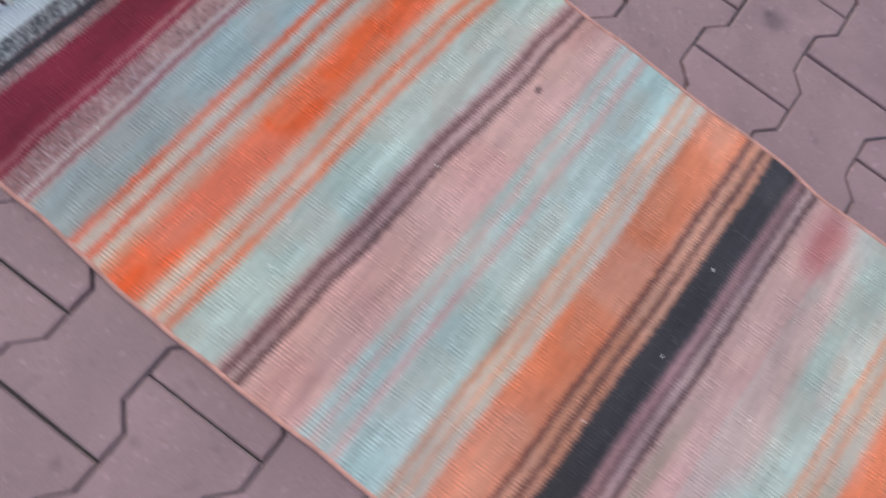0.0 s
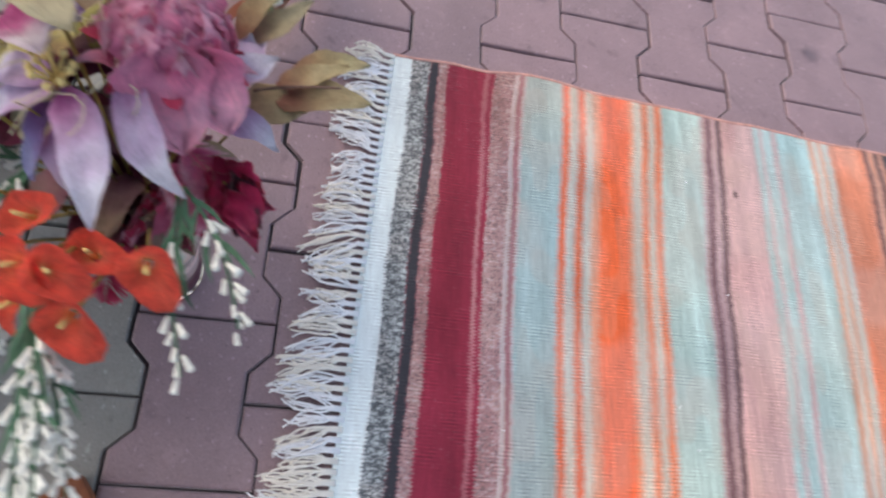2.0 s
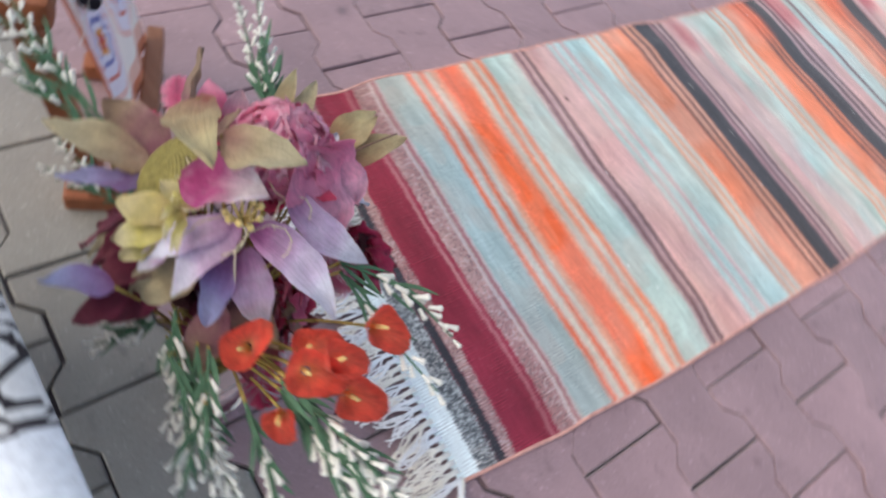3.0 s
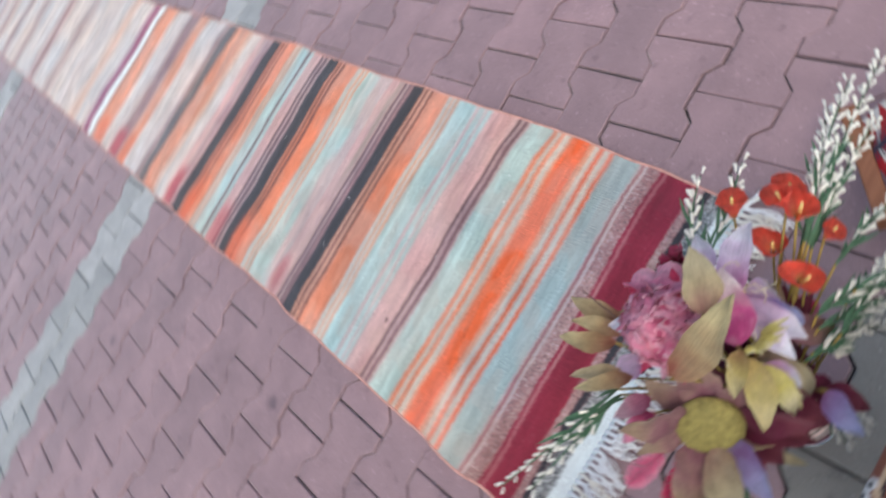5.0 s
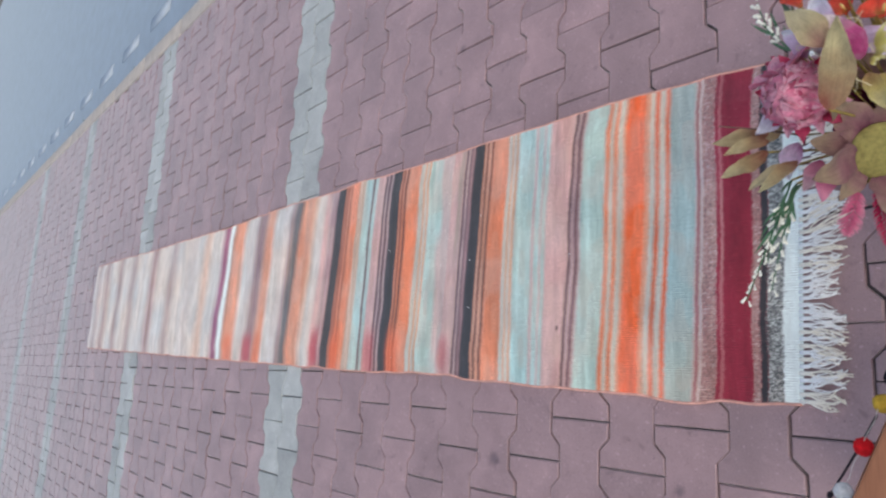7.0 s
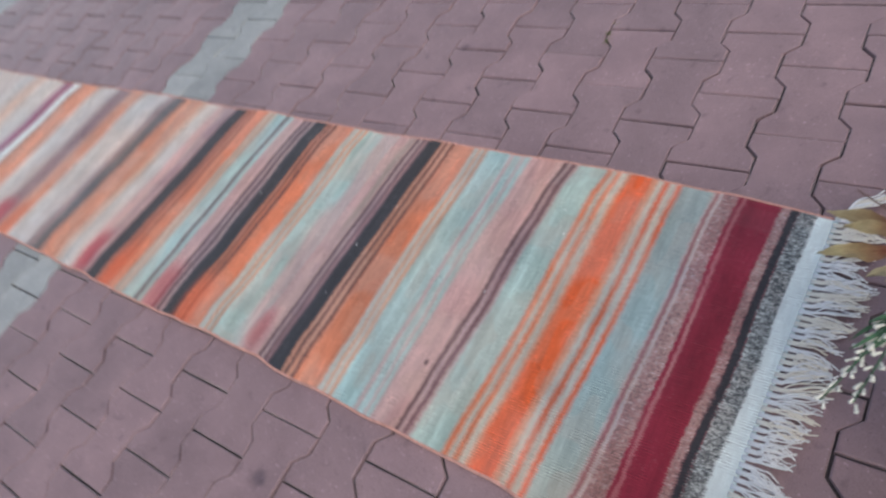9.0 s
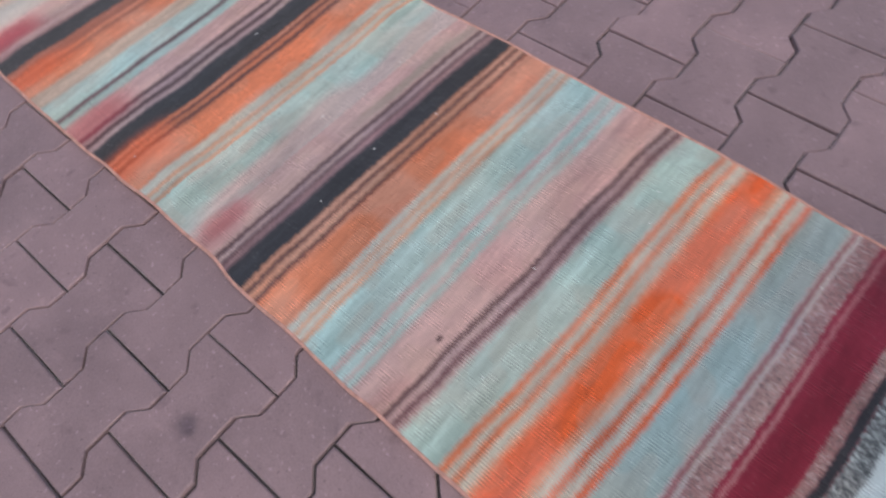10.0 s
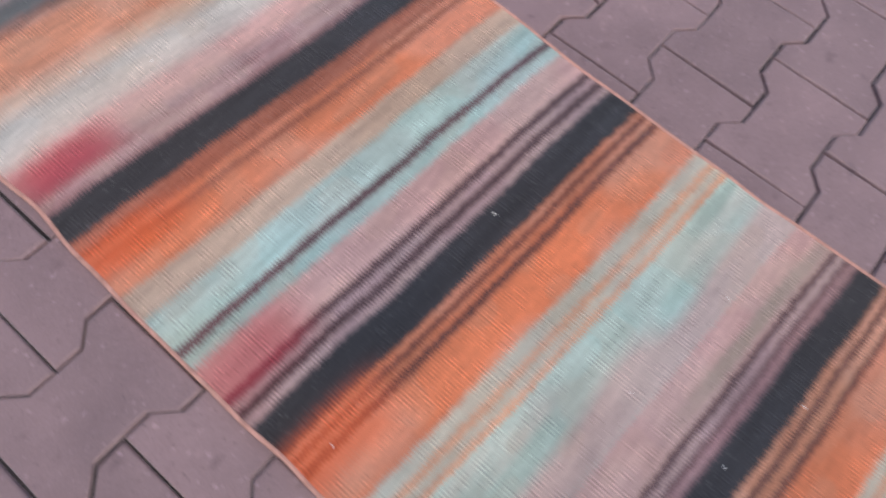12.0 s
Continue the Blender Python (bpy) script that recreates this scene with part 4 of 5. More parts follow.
for k in range(26):
    a = rnd.uniform(0, 6.28)
    r0, r1 = rnd.uniform(0.0, 0.03), rnd.uniform(0.055, 0.105)
    z0, z1 = rnd.uniform(0.22, 0.31), rnd.uniform(0.24, 0.33)
    base = (0.555 + r0 * math.cos(a), -0.330 + 0.8 * r0 * math.sin(a), z0)
    tip = (0.555 + r1 * math.cos(a), -0.330 + 0.8 * r1 * math.sin(a), z1)
    leaf_stem("wine_leaf_stem", "dark wine and olive filler leaves deep in the bouquet", [(base, tip, rnd.uniform(0.03, 0.045), UP, P_WINE if rnd.random() < 0.7 else P_MAUVE)], P_WINE)


def feather(name, label, base, tip, width, material, facing=UP):
    """A flat plume: a rib set with narrow barbs on both sides, like a comb."""
    ob = thing(name, base, label, "flower", GROUP)
    stalk(base, ob, 0.0016)
    base, tip = Vector(base), Vector(tip)
    way = tip - base
    side = way.cross(Vector(facing)).normalized()
    part("rib", tube(bmesh.new(), [base, base.lerp(tip, 0.5), tip], 0.0010, 5, 0.4), material, ob)
    bm = bmesh.new()
    for k in range(26):
        s = (k + 0.5) / 26
        reach = width * 0.5 * math.sin(math.pi * (0.16 + 0.80 * s)) ** 0.8
        for sign in (-1, 1):
            p = base + way * s
            q = p + way.normalized() * reach * 0.8 + side * sign * reach + Vector((0, 0, rnd.uniform(-0.003, 0.003)))
            blade(bm, p, q, 0.0026, facing, 0.08, 0.15, rows=3, cols=2, rnd=rnd)
    tagged(part("plume", bm, material, ob), kind="stuff")
    return ob


feather("pink_plume", "broad pink feathery plume", (0.418, -0.318, 0.376), (0.368, -0.298, 0.366), 0.030, P_PINK, (-0.2, -0.1, 0.95))
feather("pink_plume", "deep pink feathery plume hanging low", (0.420, -0.335, 0.365), (0.350, -0.332, 0.312), 0.026, P_CRIMSON, (-0.4, -0.2, 0.9))
feather("pink_tinsel_plume", "glittering pink tinsel plume above the vase", (0.580, -0.270, 0.392), (0.604, -0.230, 0.356), 0.050, P_TINSEL, OUT)
feather("pink_tinsel_plume", "glittering pink tinsel plume above the vase", (0.592, -0.280, 0.382), (0.620, -0.246, 0.346), 0.040, P_TINSEL, OUT)
feather("crimson_plume", "dark crimson feathery plume beside the vase", (0.602, -0.325, 0.300), (0.655, -0.335, 0.235), 0.046, P_CRIMSON, (0.8, -0.2, 0.5))
dry = thing("dried_grass", VASE + Vector((0, 0, 0.095)), "bundle of dry greenish stems in the vase mouth", "stems", GROUP)
for k in range(26):
    foot = VASE + Vector((0.02 * math.cos(k), 0.02 * math.sin(k), 0.088))
    head = VASE + Vector((0.045 * math.cos(k * 1.3), 0.045 * math.sin(k * 1.3), 0.17 + 0.02 * math.sin(k * 5)))
    part("stalk", tube(bmesh.new(), [foot, head], 0.0012, 5), M_DRY, dry)


twig = thing("dry_twig", (0.512, -0.250, 0.360), "bare brown dry twig sticking out of the bouquet", "twig", GROUP)
stalk((0.512, -0.250, 0.360), twig, 0.0014)
part("wood", tube(bmesh.new(), bow((0.512, -0.250, 0.360), TWIG_TIP, (0, 0, 0.006), 6), 0.0016, 6, 0.5), M_TWIG, twig)


def sprig(base, tip, label="green sprig with white bell-shaped buds", buds=20, sag=0.006, bell=1.0):
    """A wiry green stem with white buds towards its tip."""
    ob = thing("white_bud_sprig", base, label, "flower", GROUP)
    stalk(base, ob, 0.0015)
    line = bow(base, tip, (rnd.uniform(-sag, sag), rnd.uniform(-sag, sag), sag), 12)
    twig = part("stem", tube(bmesh.new(), line, 0.0016, 5, 0.5), M_STEM, ob)
    length = (Vector(tip) - Vector(base)).length
    bm = bmesh.new()
    for k in range(7):
        s = 0.04 + 0.5 * k / 7
        p = line[int(s * 12)]
        a = k * 2.4
        blade(bm, p, p + (line[-1] - line[0]).normalized() * 0.035 + Vector((math.cos(a), math.sin(a), 0.3)) * 0.014, 0.004, UP, 0.05, rows=4, cols=2, rnd=rnd)
    tagged(part("needles", bm, M_STEM, twig, "narrow green needles"), kind="stuff")
    for k in range(buds):
        s = 0.22 + 0.78 * (k + 1) / buds
        i = min(11, int(s * 12))
        p = line[i].lerp(line[i + 1], s * 12 - i)
        a = k * 2.2 + rnd.uniform(0, 1)
        out = Vector((math.cos(a), math.sin(a), math.sin(a * 1.3) * 0.6)).normalized()
        way = ((line[-1] - line[0]).normalized() * 0.8 + out * 0.45).normalized()
        q = p + out * 0.003
        bm = bmesh.new()
        size = bell * rnd.uniform(0.75, 1.05) * (1.1 - 0.35 * s)
        tube(bm, [q, q + way * 0.004 * size, q + way * 0.008 * size, q + way * 0.0105 * size], 0.0016 * size, 6, 1.7)
        blob(bm, q + way * 0.0100 * size, (0.0030 * size, 0.0030 * size, 0.0024 * size), way, 7, 5)
        part("bud", bm, M_BUD, twig)
    return ob


for a, b in (((0.450, -0.236, 0.368), (0.288, -0.186, 0.402)), ((0.446, -0.240, 0.362), (0.303, -0.211, 0.384)), ((0.405, -0.372, 0.360), (0.246, -0.407, 0.400)), ((0.402, -0.376, 0.358), (0.237, -0.441, 0.400)),
             ((0.400, -0.383, 0.360), (0.280, -0.446, 0.380)), ((0.679, -0.342, 0.380), (0.901, -0.314, 0.360)), ((0.679, -0.345, 0.376), (0.861, -0.303, 0.380)), ((0.676, -0.338, 0.370), (0.834, -0.290, 0.360)),
             ((0.677, -0.341, 0.360), (0.847, -0.329, 0.330)), ((0.612, -0.403, 0.340), (0.733, -0.394, 0.280)), ((0.617, -0.399, 0.320), (0.705, -0.399, 0.260))):
    sprig(a, b, buds=20 if a[0] < 0.6 else 30, bell=1.0 if a[0] < 0.6 else 1.15)
for a, b in (((0.613, -0.262, 0.390), (0.710, -0.211, 0.390)), ((0.620, -0.265, 0.388), (0.742, -0.242, 0.380)), ((0.556, -0.395, 0.302), (0.520, -0.440, 0.262)), ((0.562, -0.396, 0.300), (0.545, -0.446, 0.258)),
             ((0.585, -0.386, 0.330), (0.615, -0.400, 0.290)), ((0.610, -0.380, 0.330), (0.680, -0.425, 0.280)), ((0.620, -0.375, 0.340), (0.708, -0.410, 0.310)), ((0.660, -0.395, 0.340), (0.733, -0.453, 0.280)), ((0.675, -0.370, 0.350), (0.797, -0.384, 0.300)), ((0.680, -0.345, 0.360), (0.788, -0.323, 0.300)), ((0.425, -0.367, 0.280), (0.311, -0.336, 0.240)), ((0.425, -0.366, 0.276), (0.277, -0.363, 0.220)), ((0.427, -0.379, 0.280), (0.320, -0.421, 0.220)),
             ((0.426, -0.371, 0.270), (0.272, -0.397, 0.200)), ((0.444, -0.244, 0.360), (0.342, -0.201, 0.370)), ((0.572, -0.383, 0.330), (0.647, -0.418, 0.280))):
    sprig(a, b, "short green sprig with white bell-shaped buds", 15, bell=1.0 if a[0] < 0.5 else 1.2)


def weed(place, count, size, label):
    """A low tuft of blades growing out of a joint."""
    ob = thing("weed_tuft", place, label, "weed", "weeds in the joints")
    bm = bmesh.new()
    for k in range(count):
        a = k * 2.4
        foot = Vector(place) + Vector((rnd.uniform(-1, 1) * size * 0.7, rnd.uniform(-1, 1) * size * 0.7, -0.004))
        blade(bm, foot, foot + Vector((math.cos(a) * size * 0.7, math.sin(a) * size * 0.7, size * rnd.uniform(0.3, 0.9))), size * 0.16, UP, 0.1, rows=3, cols=2, rnd=rnd)
    tagged(part("blades", bm, M_WEED, ob), kind="stuff")


for x, y, size in ((2.472, 4.02, 0.05), (2.470, 5.05, 0.06), (2.471, 6.68, 0.06)):
    weed((x, y, -0.07), 26, size, "low green weed tuft growing along the kerb")
for x, y in ((1.232, 0.488), (1.256, 0.496), (1.290, 0.486)):
    weed((x, y, -0.002), 24, 0.010, "dry olive moss in a paver joint")


# ---------------------------------------------------------------- wooden stools with hanging cloths
def wooden_stool(inner, way, label, cloth_label, pattern, height=0.36, length=0.27):
    """A slatted stool. inner: the far inner corner of its top; way: along the top towards that corner. Far is across, to the runner's side."""
    d = Vector((*way, 0)).normalized()
    n = Vector((-d.y, d.x, 0)) if (-d.y * 0 + d.x * 1) > 0 else Vector((d.y, -d.x, 0))
    e = Vector((*inner, 0))
    stool = thing("wooden_stool", e - d * length / 2, label, "stool")
    place = Matrix(((d.x, n.x, 0, e.x), (d.y, n.y, 0, e.y), (0, 0, 1, 0), (0, 0, 0, 1)))

    def piece(name, a, b, material=M_WOOD, bevel=0.004, lab=""):
        bm = box(bmesh.new(), a, b, bevel)
        bmesh.ops.transform(bm, matrix=place, verts=bm.verts)
        bmesh.ops.recalc_face_normals(bm, faces=bm.faces)
        return part(name, bm, material, stool, lab, smooth=False)

    h = height
    piece("top_slat", (-length + 0.014, -0.031, h - 0.026), (-0.014, 0.0015, h))
    piece("top_slat", (-length + 0.014, -0.088, h - 0.030), (-0.014, -0.056, h - 0.004))
    piece("ledge", (-length + 0.040, -0.0388, h - 0.030), (-0.034, -0.0313, h - 0.009), M_WOOD_DARK, 0.001, "narrow dark ledge beside the slot")
    piece("inner_strip", (-length + 0.090, -0.0418, h - 0.022), (-0.036, -0.0391, h - 0.010), M_STRIP, 0.001, "pale cloth strip along the slat")
    # unseen board, added to stand for the shade under the slot
    piece("inner_board", (-length + 0.040, -0.0555, h - 0.078), (-0.036, -0.0320, h - 0.062), M_WOOD_DARK, 0.002, "dark board added under the slot in place of its shade")
    piece("cross_board", (-length + 0.040, -0.0556, h - 0.030), (-length + 0.086, -0.0422, h - 0.008), M_WOOD_DARK, 0.002, "reddish board that closes the slot")
    for x in (-0.016, -length + 0.018):
        piece("end_rail", (x - 0.018, -0.092, h - 0.040), (x + 0.016, 0.0015, h - 0.0025), M_WOOD_DARK, 0.012, "rounded darker end rail")
        for y0, y1 in ((-0.030, 0.012),):
            bm = bmesh.new()
            box(bm, (x - 0.014, -0.014, 0), (x + 0.010, 0.014, 1), 0)
            for v in bm.verts:
                s = v.co.z
                v.co.y += y1 + (y0 - y1) * s
                v.co.z = 0.012 + s * (h - 0.05)
            bmesh.ops.bevel(bm, geom=bm.edges[:], offset=0.003, segments=2, affect="EDGES")
            bmesh.ops.transform(bm, matrix=place, verts=bm.verts)
            bmesh.ops.recalc_face_normals(bm, faces=bm.faces)
            part("leg", bm, M_WOOD_DARK, stool, smooth=False)
        piece("foot", (x - 0.018, -0.036, 0.0), (x + 0.014, 0.055, 0.030), M_WOOD_DARK, 0.005)
    piece("lower_rail", (-length, 0.054, 0.060), (-0.060, 0.078, 0.096))
    # the cloth hangs from the top slat to the lower rail
    rows, cols = 90, 110
    t, x = np.meshgrid(np.linspace(0, 1, rows), np.linspace(0, 1, cols), indexing="ij")
    y = 0.003 + 0.050 * t + 0.003 * np.sin(math.pi * t)
    z = (h - 0.006) * (1 - t) + 0.090 * t
    xl = -0.03 - x * (length - 0.06)
    y = y + 0.004 * np.sin(x * 17 + t * 3) * t
    P = np.stack([e.x + d.x * xl + n.x * y, e.y + d.y * xl + n.y * y, z], -1)
    cloth = thing("hanging_cloth", e - d * length / 2 + Vector((0, 0, h)), cloth_label, "cloth")
    sheet("cloth_body", P, pattern(x * (length - 0.06), t * 0.34), M_CLOTH, cloth)
    return place, cloth


def banded(x, y, layers, ground):
    out = np.zeros((*x.shape, 3)) + np.array(ground)
    for mask, colour in layers:
        out = np.where(mask[..., None], np.array(colour), out)
    return out


def embroidery(x, y):
    """Concentric stitched ovals on cream cloth, with an orange border."""
    layers = [(y > 0.285, lin(236, 186, 168))]
    for cx in (0.052, 0.168):
        r = np.sqrt(((x - cx) / 0.046) ** 2 + ((y - 0.150) / 0.100) ** 2)
        r = r + 0.05 * np.sin(8 * np.arctan2(y - 0.150, x - cx))
        for a, c in ((1.15, lin(240, 196, 186)), (1.02, lin(236, 226, 236)), (0.74, lin(214, 120, 110)), (0.66, lin(232, 224, 240)), (0.46, lin(120, 120, 180)), (0.36, lin(232, 226, 238)), (0.24, lin(226, 150, 60)), (0.13, lin(200, 60, 80))):
            layers.append((r < a, c))
    layers.append((x < 0.010, lin(206, 110, 70)))
    layers.append(((y > 0.315) | (y < 0.012), lin(214, 124, 88)))
    return banded(x, y, layers, lin(246, 234, 226))


def red_kilim(x, y):
    layers = []
    for cx in (0.06, 0.20, 0.34):
        for cy in (0.08, 0.25):
            dx, dy = np.abs(x - cx), np.abs(y - cy)
            star = np.minimum(dx + 0.45 * dy, dy + 0.45 * dx)
            layers += [(star < 0.046, lin(206, 204, 200)), (star < 0.024, lin(160, 36, 46)), (star < 0.010, lin(70, 90, 120))]
    step = np.floor(y / 0.012) % 2
    layers.append((np.abs(x - 0.13 - 0.012 * step) < 0.010, lin(44, 48, 70)))
    layers.append((y < 0.016, lin(216, 206, 200)))
    return banded(x, y, layers, lin(170, 34, 44))


frame_left, _ = wooden_stool((0.246, -0.372), (0.910, -0.415), "varnished wooden stool with two top slats beside the vase", "white cloth with embroidered ovals hanging from the stool", embroidery)
string = thing("pompom_string", frame_left @ Vector((-0.2, 0.01, 0.36)), "string of coloured wool pompoms hung along the stool's slat", "garland")
POM_A, POM_B = Vector((0.196, -0.322, 0.313)), Vector((0.055, -0.257, 0.313))
line = [POM_A.lerp(POM_B, t) + Vector((0, 0, 0.010 - 0.008 * math.sin(4 * math.pi * t) ** 2)) for t in [-0.5 + 1.55 * i / 35 for i in range(36)]]
part("thread", tube(bmesh.new(), line, 0.0005, 5), M_BRASS, string)
for k, colour in enumerate(("black", "yellow", "red", "white")):
    c = POM_A.lerp(POM_B, (0.0, 0.22, 0.60, 1.0)[k])
    bm = bmesh.new()
    blob(bm, c, (0.0118, 0.0118, 0.0118), u=14, v=10)
    for v in bm.verts:
        v.co += (v.co - c).normalized() * 0.0015 * noise.noise(v.co * 300)
    part("pompom", bm, POMS[colour], string, colour + " wool pompom")
bm = tube(bmesh.new(), bow((0.150, -0.296, 0.302), (0.043, -0.223, 0.268), (0, 0, -0.004), 6), 0.0016, 6)
blob(bm, Vector((0.043, -0.223, 0.268)), (0.0042, 0.0042, 0.0055), (-0.7, 0.5, -0.3), 8, 6)
part("cord_end", bm, POMS["black"], string, "black cord end with a knot")
wooden_stool((0.814, -0.418), (-0.780, -0.626), "low varnished wooden footstool with two top slats", "red kilim cloth with white stars hanging from the stool", red_kilim, 0.15, 0.25)


# ---------------------------------------------------------------- the kilim-covered stool
def seat_pattern(x, y):
    """x from 0 to 0.46 across, y from the far edge."""
    brown, white, black, sand, soot = lin(124, 72, 56), lin(212, 214, 212), lin(42, 39, 44), lin(192, 164, 134), lin(78, 52, 46)
    layers = []
    wob = 0.003 * (lattice_noise(x * 60 + 4, y * 60 + 9, 91) - 0.5)
    x, y = x + wob, y - wob
    for row in range(0, 5):
        for col in range(-1, 3):
            # a serrated white star in a sand and black ring, sitting between two white shields
            cx, cy = 0.222 + 0.210 * col, 0.050 + 0.120 * row
            dx, dy = np.abs(x - cx), np.abs(y - cy)
            ring = np.maximum(np.maximum(dx * 0.93, dy * 1.06), 0.70 * (dx + dy))
            turn = np.arctan2(y - cy, x - cx)
            jag = np.hypot(dx, dy) + 0.0095 * np.abs((turn * 13 / math.pi + 40) % 2 - 1) * (1 + 0.5 * np.sin(3 * turn))
            heart = np.hypot(dx, dy) + 0.004 * np.cos(4 * turn + 0.6)
            layers += [(ring < 0.0455, sand), (ring < 0.0395, black), (ring < 0.0370, brown), (jag < 0.0395, soot), (jag < 0.0370, white), (heart < 0.0150, sand)]
            # the white shield with a black hook in it
            cx, cy = cx + 0.105, cy - 0.037
            dx, dy = np.abs(x - cx), np.abs(y - cy)
            shield = np.maximum(dx * 0.75, np.maximum(dy * 1.02, 0.62 * (dx + dy)))
            bend = np.abs(y - cy - 0.011 * np.sin((x - cx) / 0.0085)) < 0.0036
            layers += [(shield < 0.0350, white), (np.abs(shield - 0.0275) < 0.0016, black), (bend & (dx < 0.024), black), ((np.abs(dx - 0.024) < 0.0028) & (dy < 0.010), black)]
    # short barbed white dashes near the rim
    for cx in (0.190, 0.268, 0.400, 0.058):
        dx = np.abs(x - cx)
        barb = np.abs(y - 0.003 - 0.002 * np.sin(x * 90)) + 0.0025 * (np.floor(x / 0.006) % 2)
        layers += [((dx < 0.023) & (barb < 0.0058), white), ((dx < 0.019) & (barb < 0.0020), black)]
    for cx, cy in ((0.118, 0.088), (0.322, 0.088)):
        gem = np.abs(x - cx) * 0.6 + np.abs(y - cy) * 1.3
        layers += [(gem < 0.012, soot)]
    # the plain white selvedge at one side
    layers += [(x > 0.366, lin(70, 66, 70)), (x > 0.370, lin(226, 231, 234))]
    return banded(x, y, layers, brown)


def make_seat():
    seat = thing("upholstered_stool", (0.51, -0.80, 0.0), "square wooden stool with a seat covered in brown and white kilim", "stool")
    x0, x1, y0, y1, top = 0.285, 0.745, -1.02, -0.489, 0.428
    a = np.linspace(0, 1, 250)
    rise = np.concatenate([np.linspace(-1, 0, 30, endpoint=False), a, np.linspace(1, 2, 31)[1:]])
    g, q = np.meshgrid(rise, rise, indexing="ij")

    def lay(s, lo, hi, flip):
        inside = np.clip(s, 0, 1)
        return lo + (hi - lo) * inside, np.maximum(np.maximum(-s, s - 1), 0)

    y, fall_y = lay(g, y1, y0, False)
    x, fall_x = lay(q, x0, x1, False)
    fall = np.maximum(fall_x, fall_y)
    # soft rounded shoulder
    ex = np.minimum(x - x0, x1 - x)
    ey = np.minimum(y - y0, y1 - y)
    shoulder = 0.035
    near = np.clip(1 - np.minimum(ex, ey) / shoulder, 0, 1)
    z = top - 0.022 * near ** 2 - fall * 0.120
    bulge = 0.012 * np.sin(np.pi * np.clip(fall, 0, 1))
    x = x + np.where(q < 0, -bulge, np.where(q > 1, bulge, 0)) + (0.5 - np.clip(q, 0, 1)) * 0.06 * np.clip(fall, 0, 1)
    y = y + np.where(g < 0, bulge, np.where(g > 1, -bulge, 0)) - np.where(g < 0, 0.04 * np.clip(fall, 0, 1), 0)
    z = z + 0.006 * lattice_noise(x * 9, y * 9 + 40, 71)
    P = np.stack([x, y + 0.03 * (x - 0.5), z], -1)
    col = seat_pattern(np.where(q < 0, -0.11 * fall, x - x0), np.where(g < 0, -0.11 * fall, y1 - y)) * (0.88 + 0.24 * lattice_noise(x * 300, y * 300 + 400, 72))[..., None]
    sheet("seat_cover", P, col, M_CLOTH, seat, "brown kilim cover with hexagon medallions")
    part("seat_frame", box(bmesh.new(), (x0 + 0.055, y0 + 0.055, 0.235), (x1 - 0.055, y1 - 0.075, 0.304), 0.004), M_WOOD_DARK, seat, "stained wooden seat frame", smooth=False)
    for lx in (x0 + 0.06, x1 - 0.10):
        for ly in (y0 + 0.06, y1 - 0.12):
            part("leg", box(bmesh.new(), (lx, ly, 0.0), (lx + 0.04, ly + 0.04, 0.236), 0.005), M_WOOD_DARK, seat, smooth=False)


make_seat()

# ---------------------------------------------------------------- pavers
# sand that fills the joints to uneven heights
gx, gy = np.meshgrid(np.arange(-0.75, 1.85, 0.012), np.arange(-1.0, 2.45, 0.012))
fill = -0.0125 + 0.0050 * np.clip(lattice_noise(gx * 7 + 20, gy * 7 + 20, 81) * 1.9 - 0.75 + 0.5 * (lattice_noise(gx * 30 + 40, gy * 30 + 40, 82) - 0.5), 0, 0.85)
sheet("joint_sand", np.stack([gx, gy, fill], -1), np.ones((*gx.shape, 3)), M_SAND, pavement)

PITCH, LENGTH = 0.139, 0.1971
GREY_ROWS = {13, 14, 28, 29, 43, 44, 58, 59}


def paver_outline(gap=0.0016):
    """Half of the double-T outline as (x, half width)."""
    w, n = 0.0822 - gap, 0.0567 - gap
    e = LENGTH / 2 - gap
    return [(-e, w), (-0.0632 + 0.4 * gap, w), (-0.0375 + 0.4 * gap, n), (0.0375 - 0.4 * gap, n), (0.0632 - 0.4 * gap, w), (e, w)]


def paver_rings(rnd):
    """Rings of one paver from its foot to its rubbed, slightly chipped upper edge."""
    def along(gap):
        top = paver_outline(gap)
        loop = top + [(x, -y) for x, y in reversed(top)]
        out = []
        for (x0, y0), (x1, y1) in zip(loop, loop[1:] + loop[:1]):
            n = 4 if abs(x1 - x0) + abs(y1 - y0) > 0.11 else 2
            out += [(x0 + (x1 - x0) * i / n, y0 + (y1 - y0) * i / n) for i in range(n)]
        return out
    foot, edge = along(0.0015), along(0.0022)
    count = len(foot)
    wear = [rnd.uniform(0.0, 0.010) + (0.022 if rnd.random() < 0.10 else 0) for _ in range(count)]
    wear = [(wear[i - 1] + 2 * wear[i] + wear[(i + 1) % count]) / 4 for i in range(count)]
    return [[(x, y, -0.013) for x, y in foot],
            [(x * (1 - 0.35 * w), y * (1 - 0.35 * w), -0.0030 - 0.10 * w) for (x, y), w in zip(foot, wear)],
            [(x * (1 - 0.6 * w), y * (1 - 0.6 * w), -0.0010 - 0.03 * w) for (x, y), w in zip(edge, wear)],
            [(x * (0.980 - w), y * (0.968 - w), 0.0) for (x, y), w in zip(edge, wear)]]


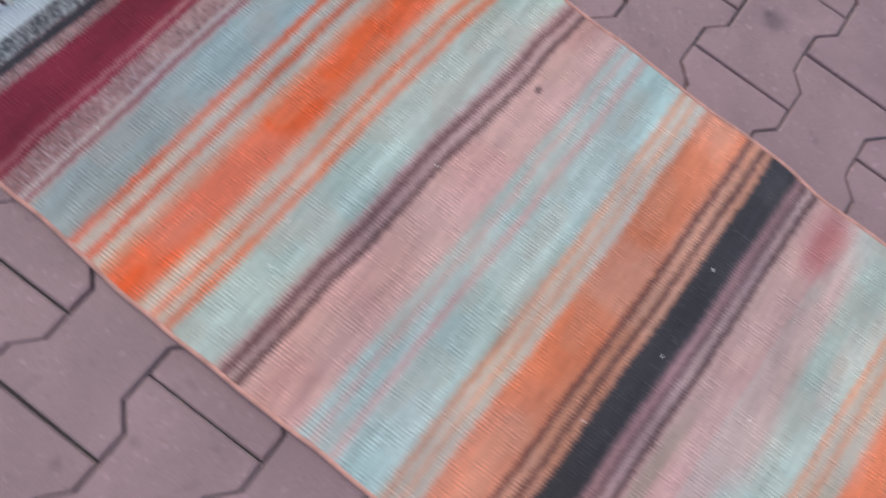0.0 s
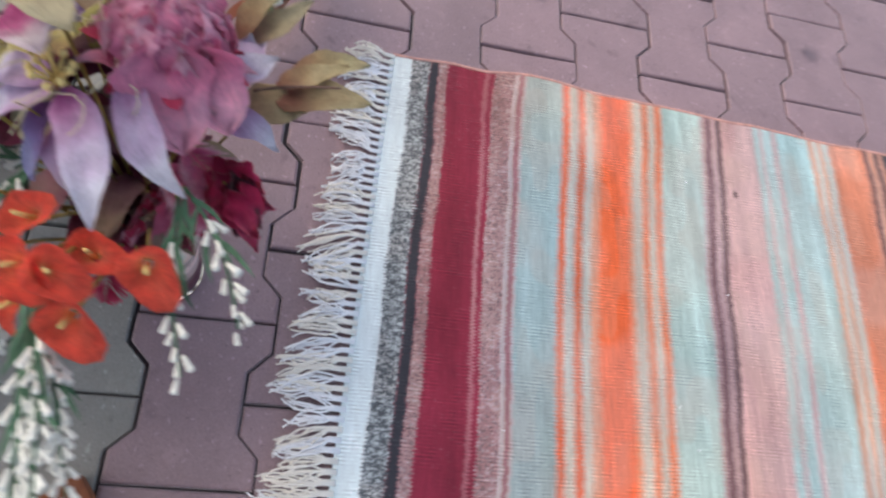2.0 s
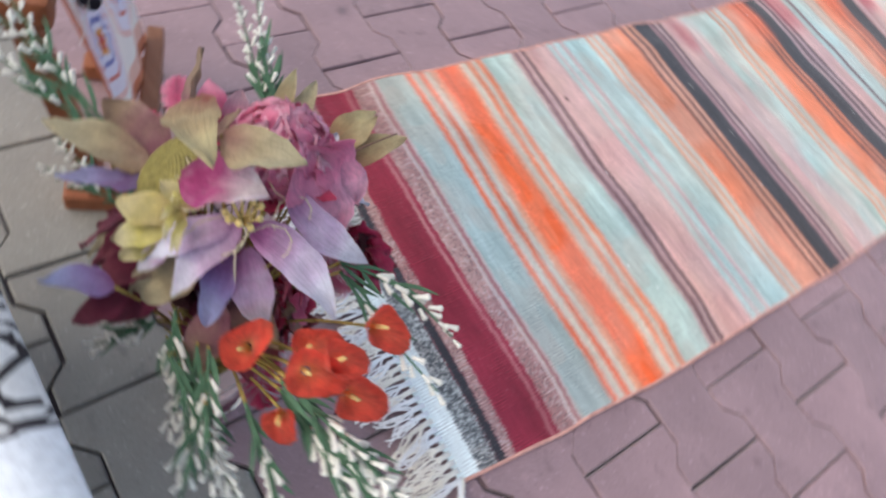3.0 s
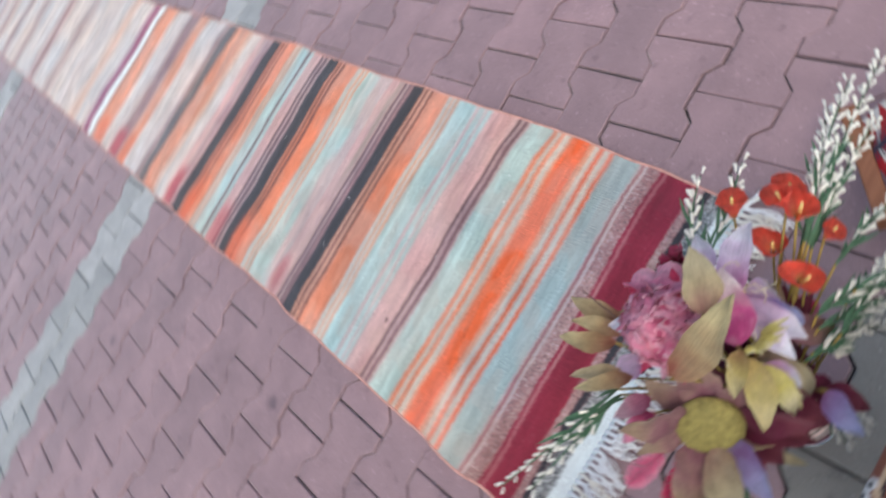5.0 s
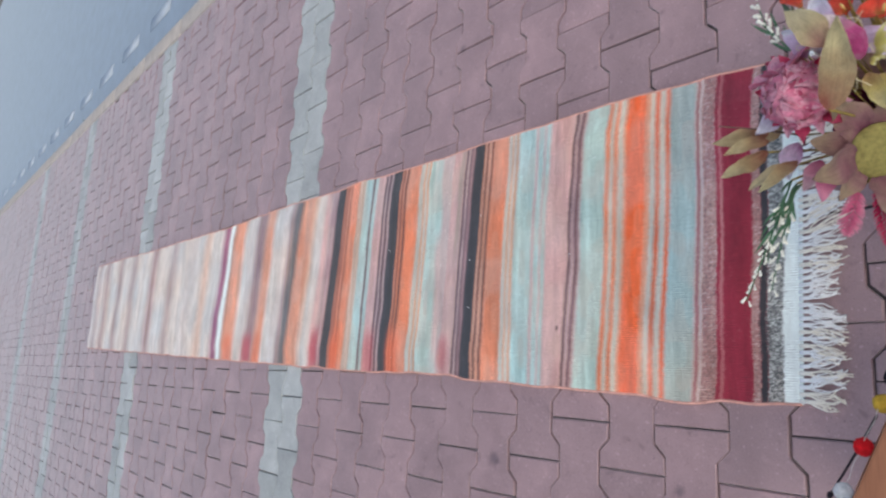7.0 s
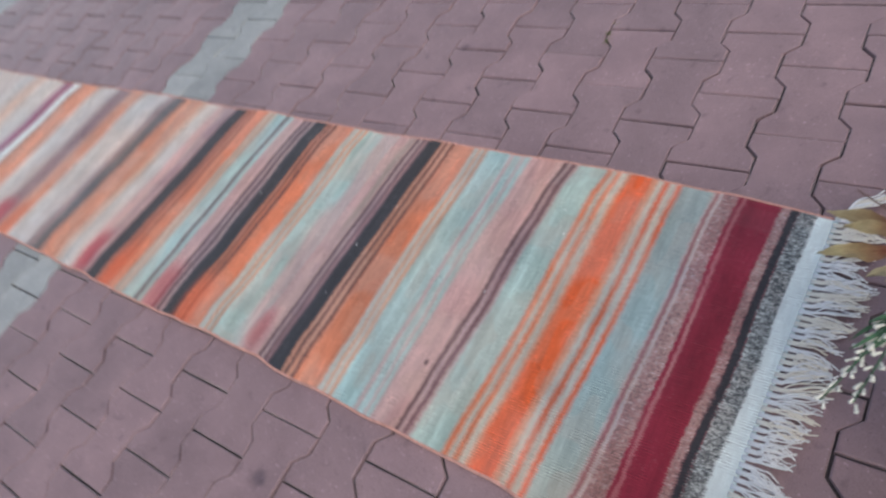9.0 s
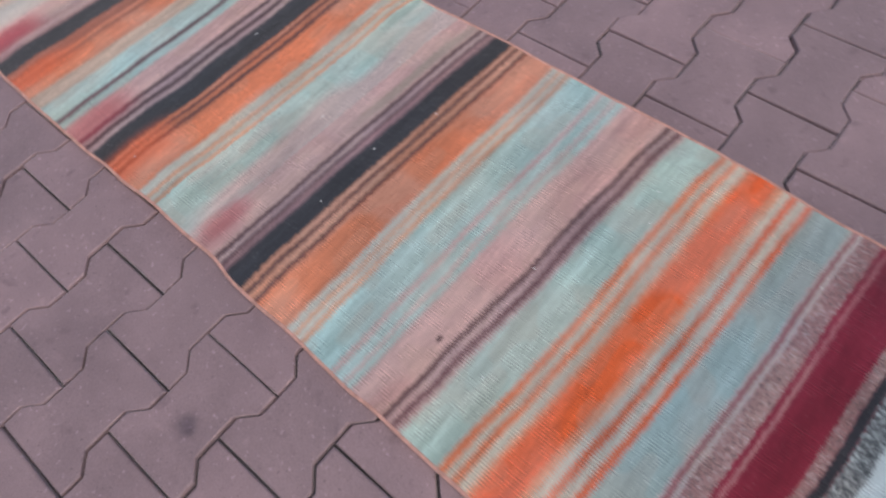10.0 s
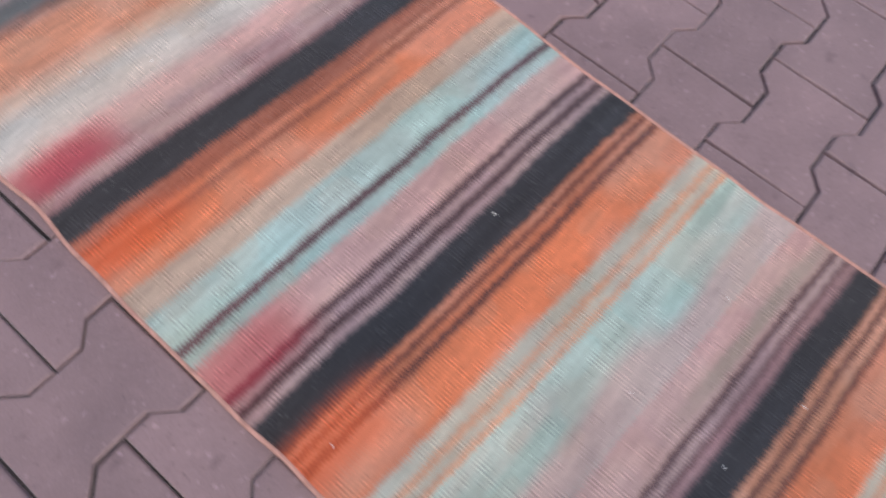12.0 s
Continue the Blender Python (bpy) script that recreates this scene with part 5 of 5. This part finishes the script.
def paver_place(k, m, r):
    x = LENGTH * (m + 0.5) + 0.5 * LENGTH * (k % 2) - 0.0109 * PITCH * k
    return Matrix.Translation((x + r.gauss(0, 0.0007), PITCH * k + r.gauss(0, 0.0007), r.gauss(-0.0012, 0.0011))) @ Euler((r.gauss(0, 0.006), r.gauss(0, 0.006), r.gauss(0, 0.004))).to_matrix().to_4x4()


SHAPES = [paver_rings(random.Random(70 + i)) for i in range(6)]
N = len(SHAPES[0][0])
FACES = [tuple(range(4 * N - 1, 3 * N - 1, -1))] + [(a * N + (i + 1) % N, a * N + i, (a + 1) * N + i, (a + 1) * N + (i + 1) % N) for a in (0, 1, 2) for i in range(N)]
FAR_RING = paver_outline(0.0030)
FAR_RING += [(x, -y) for x, y in reversed(FAR_RING)]
FAR_VERTS = [(x * f, y * f, z) for f, z in ((1, -0.013), (1, -0.0035), (0.974, 0.0)) for x, y in FAR_RING]
FAR_FACES = [tuple(range(35, 23, -1))] + [(a * 12 + (i + 1) % 12, a * 12 + i, (a + 1) * 12 + i, (a + 1) * 12 + (i + 1) % 12) for a in (0, 1) for i in range(12)]


def paver_mesh(name, material, rings):
    me = bpy.data.meshes.new(name)
    me.from_pydata([v for ring in rings for v in ring], [], FACES)
    me.materials.append(material)
    return me


ONE = {tone: [paver_mesh("paver_" + tone, mat, rings) for rings in SHAPES] for tone, mat in (("red", M_RED), ("grey", M_GREY), ("dull", M_NGREY))}
far = {"red": ([], []), "grey": ([], []), "dull": ([], [])}
FAR_MAT = {"red": M_RED_FAR, "grey": M_GREY_FAR, "dull": M_NGREY_FAR}
r = random.Random(8)
for k in range(-18, 150):
    for m in range(-30, 13):
        place = paver_place(k, m, r)
        x, y = place.translation.x, place.translation.y
        if x > 2.405 or x < -5.9:
            continue
        if x > 2.233:
            width = 2.333 - (x - LENGTH / 2)
            place = Matrix.Translation((2.333 - width / 2, place.translation.y, place.translation.z)) @ Matrix.Diagonal((width / LENGTH, 1, 1, 1))
        tone = "dull" if k <= -3 else "grey" if k in GREY_ROWS else "red"
        if -0.62 < x < 1.70 and -0.85 < y < 2.30:
            ob = new("paver", ONE[tone][(5 * k + 3 * m) % 6])
            ob.matrix_basis = place
            ob.parent = pavement
            continue
        if y > 9 and x < -3.5:
            continue
        vs, fs = far[tone]
        o = len(vs)
        vs.extend((place @ Vector(v))[:] for v in FAR_VERTS)
        fs.extend(tuple(i + o for i in f) for f in FAR_FACES)
for tone, (vs, fs) in far.items():
    me = bpy.data.meshes.new("far_pavers_" + tone)
    me.from_pydata(vs, [], fs)
    me.materials.append(FAR_MAT[tone])
    ob = new("far_pavers", me)
    ob.parent = pavement
    tagged(ob, kind="stuff")
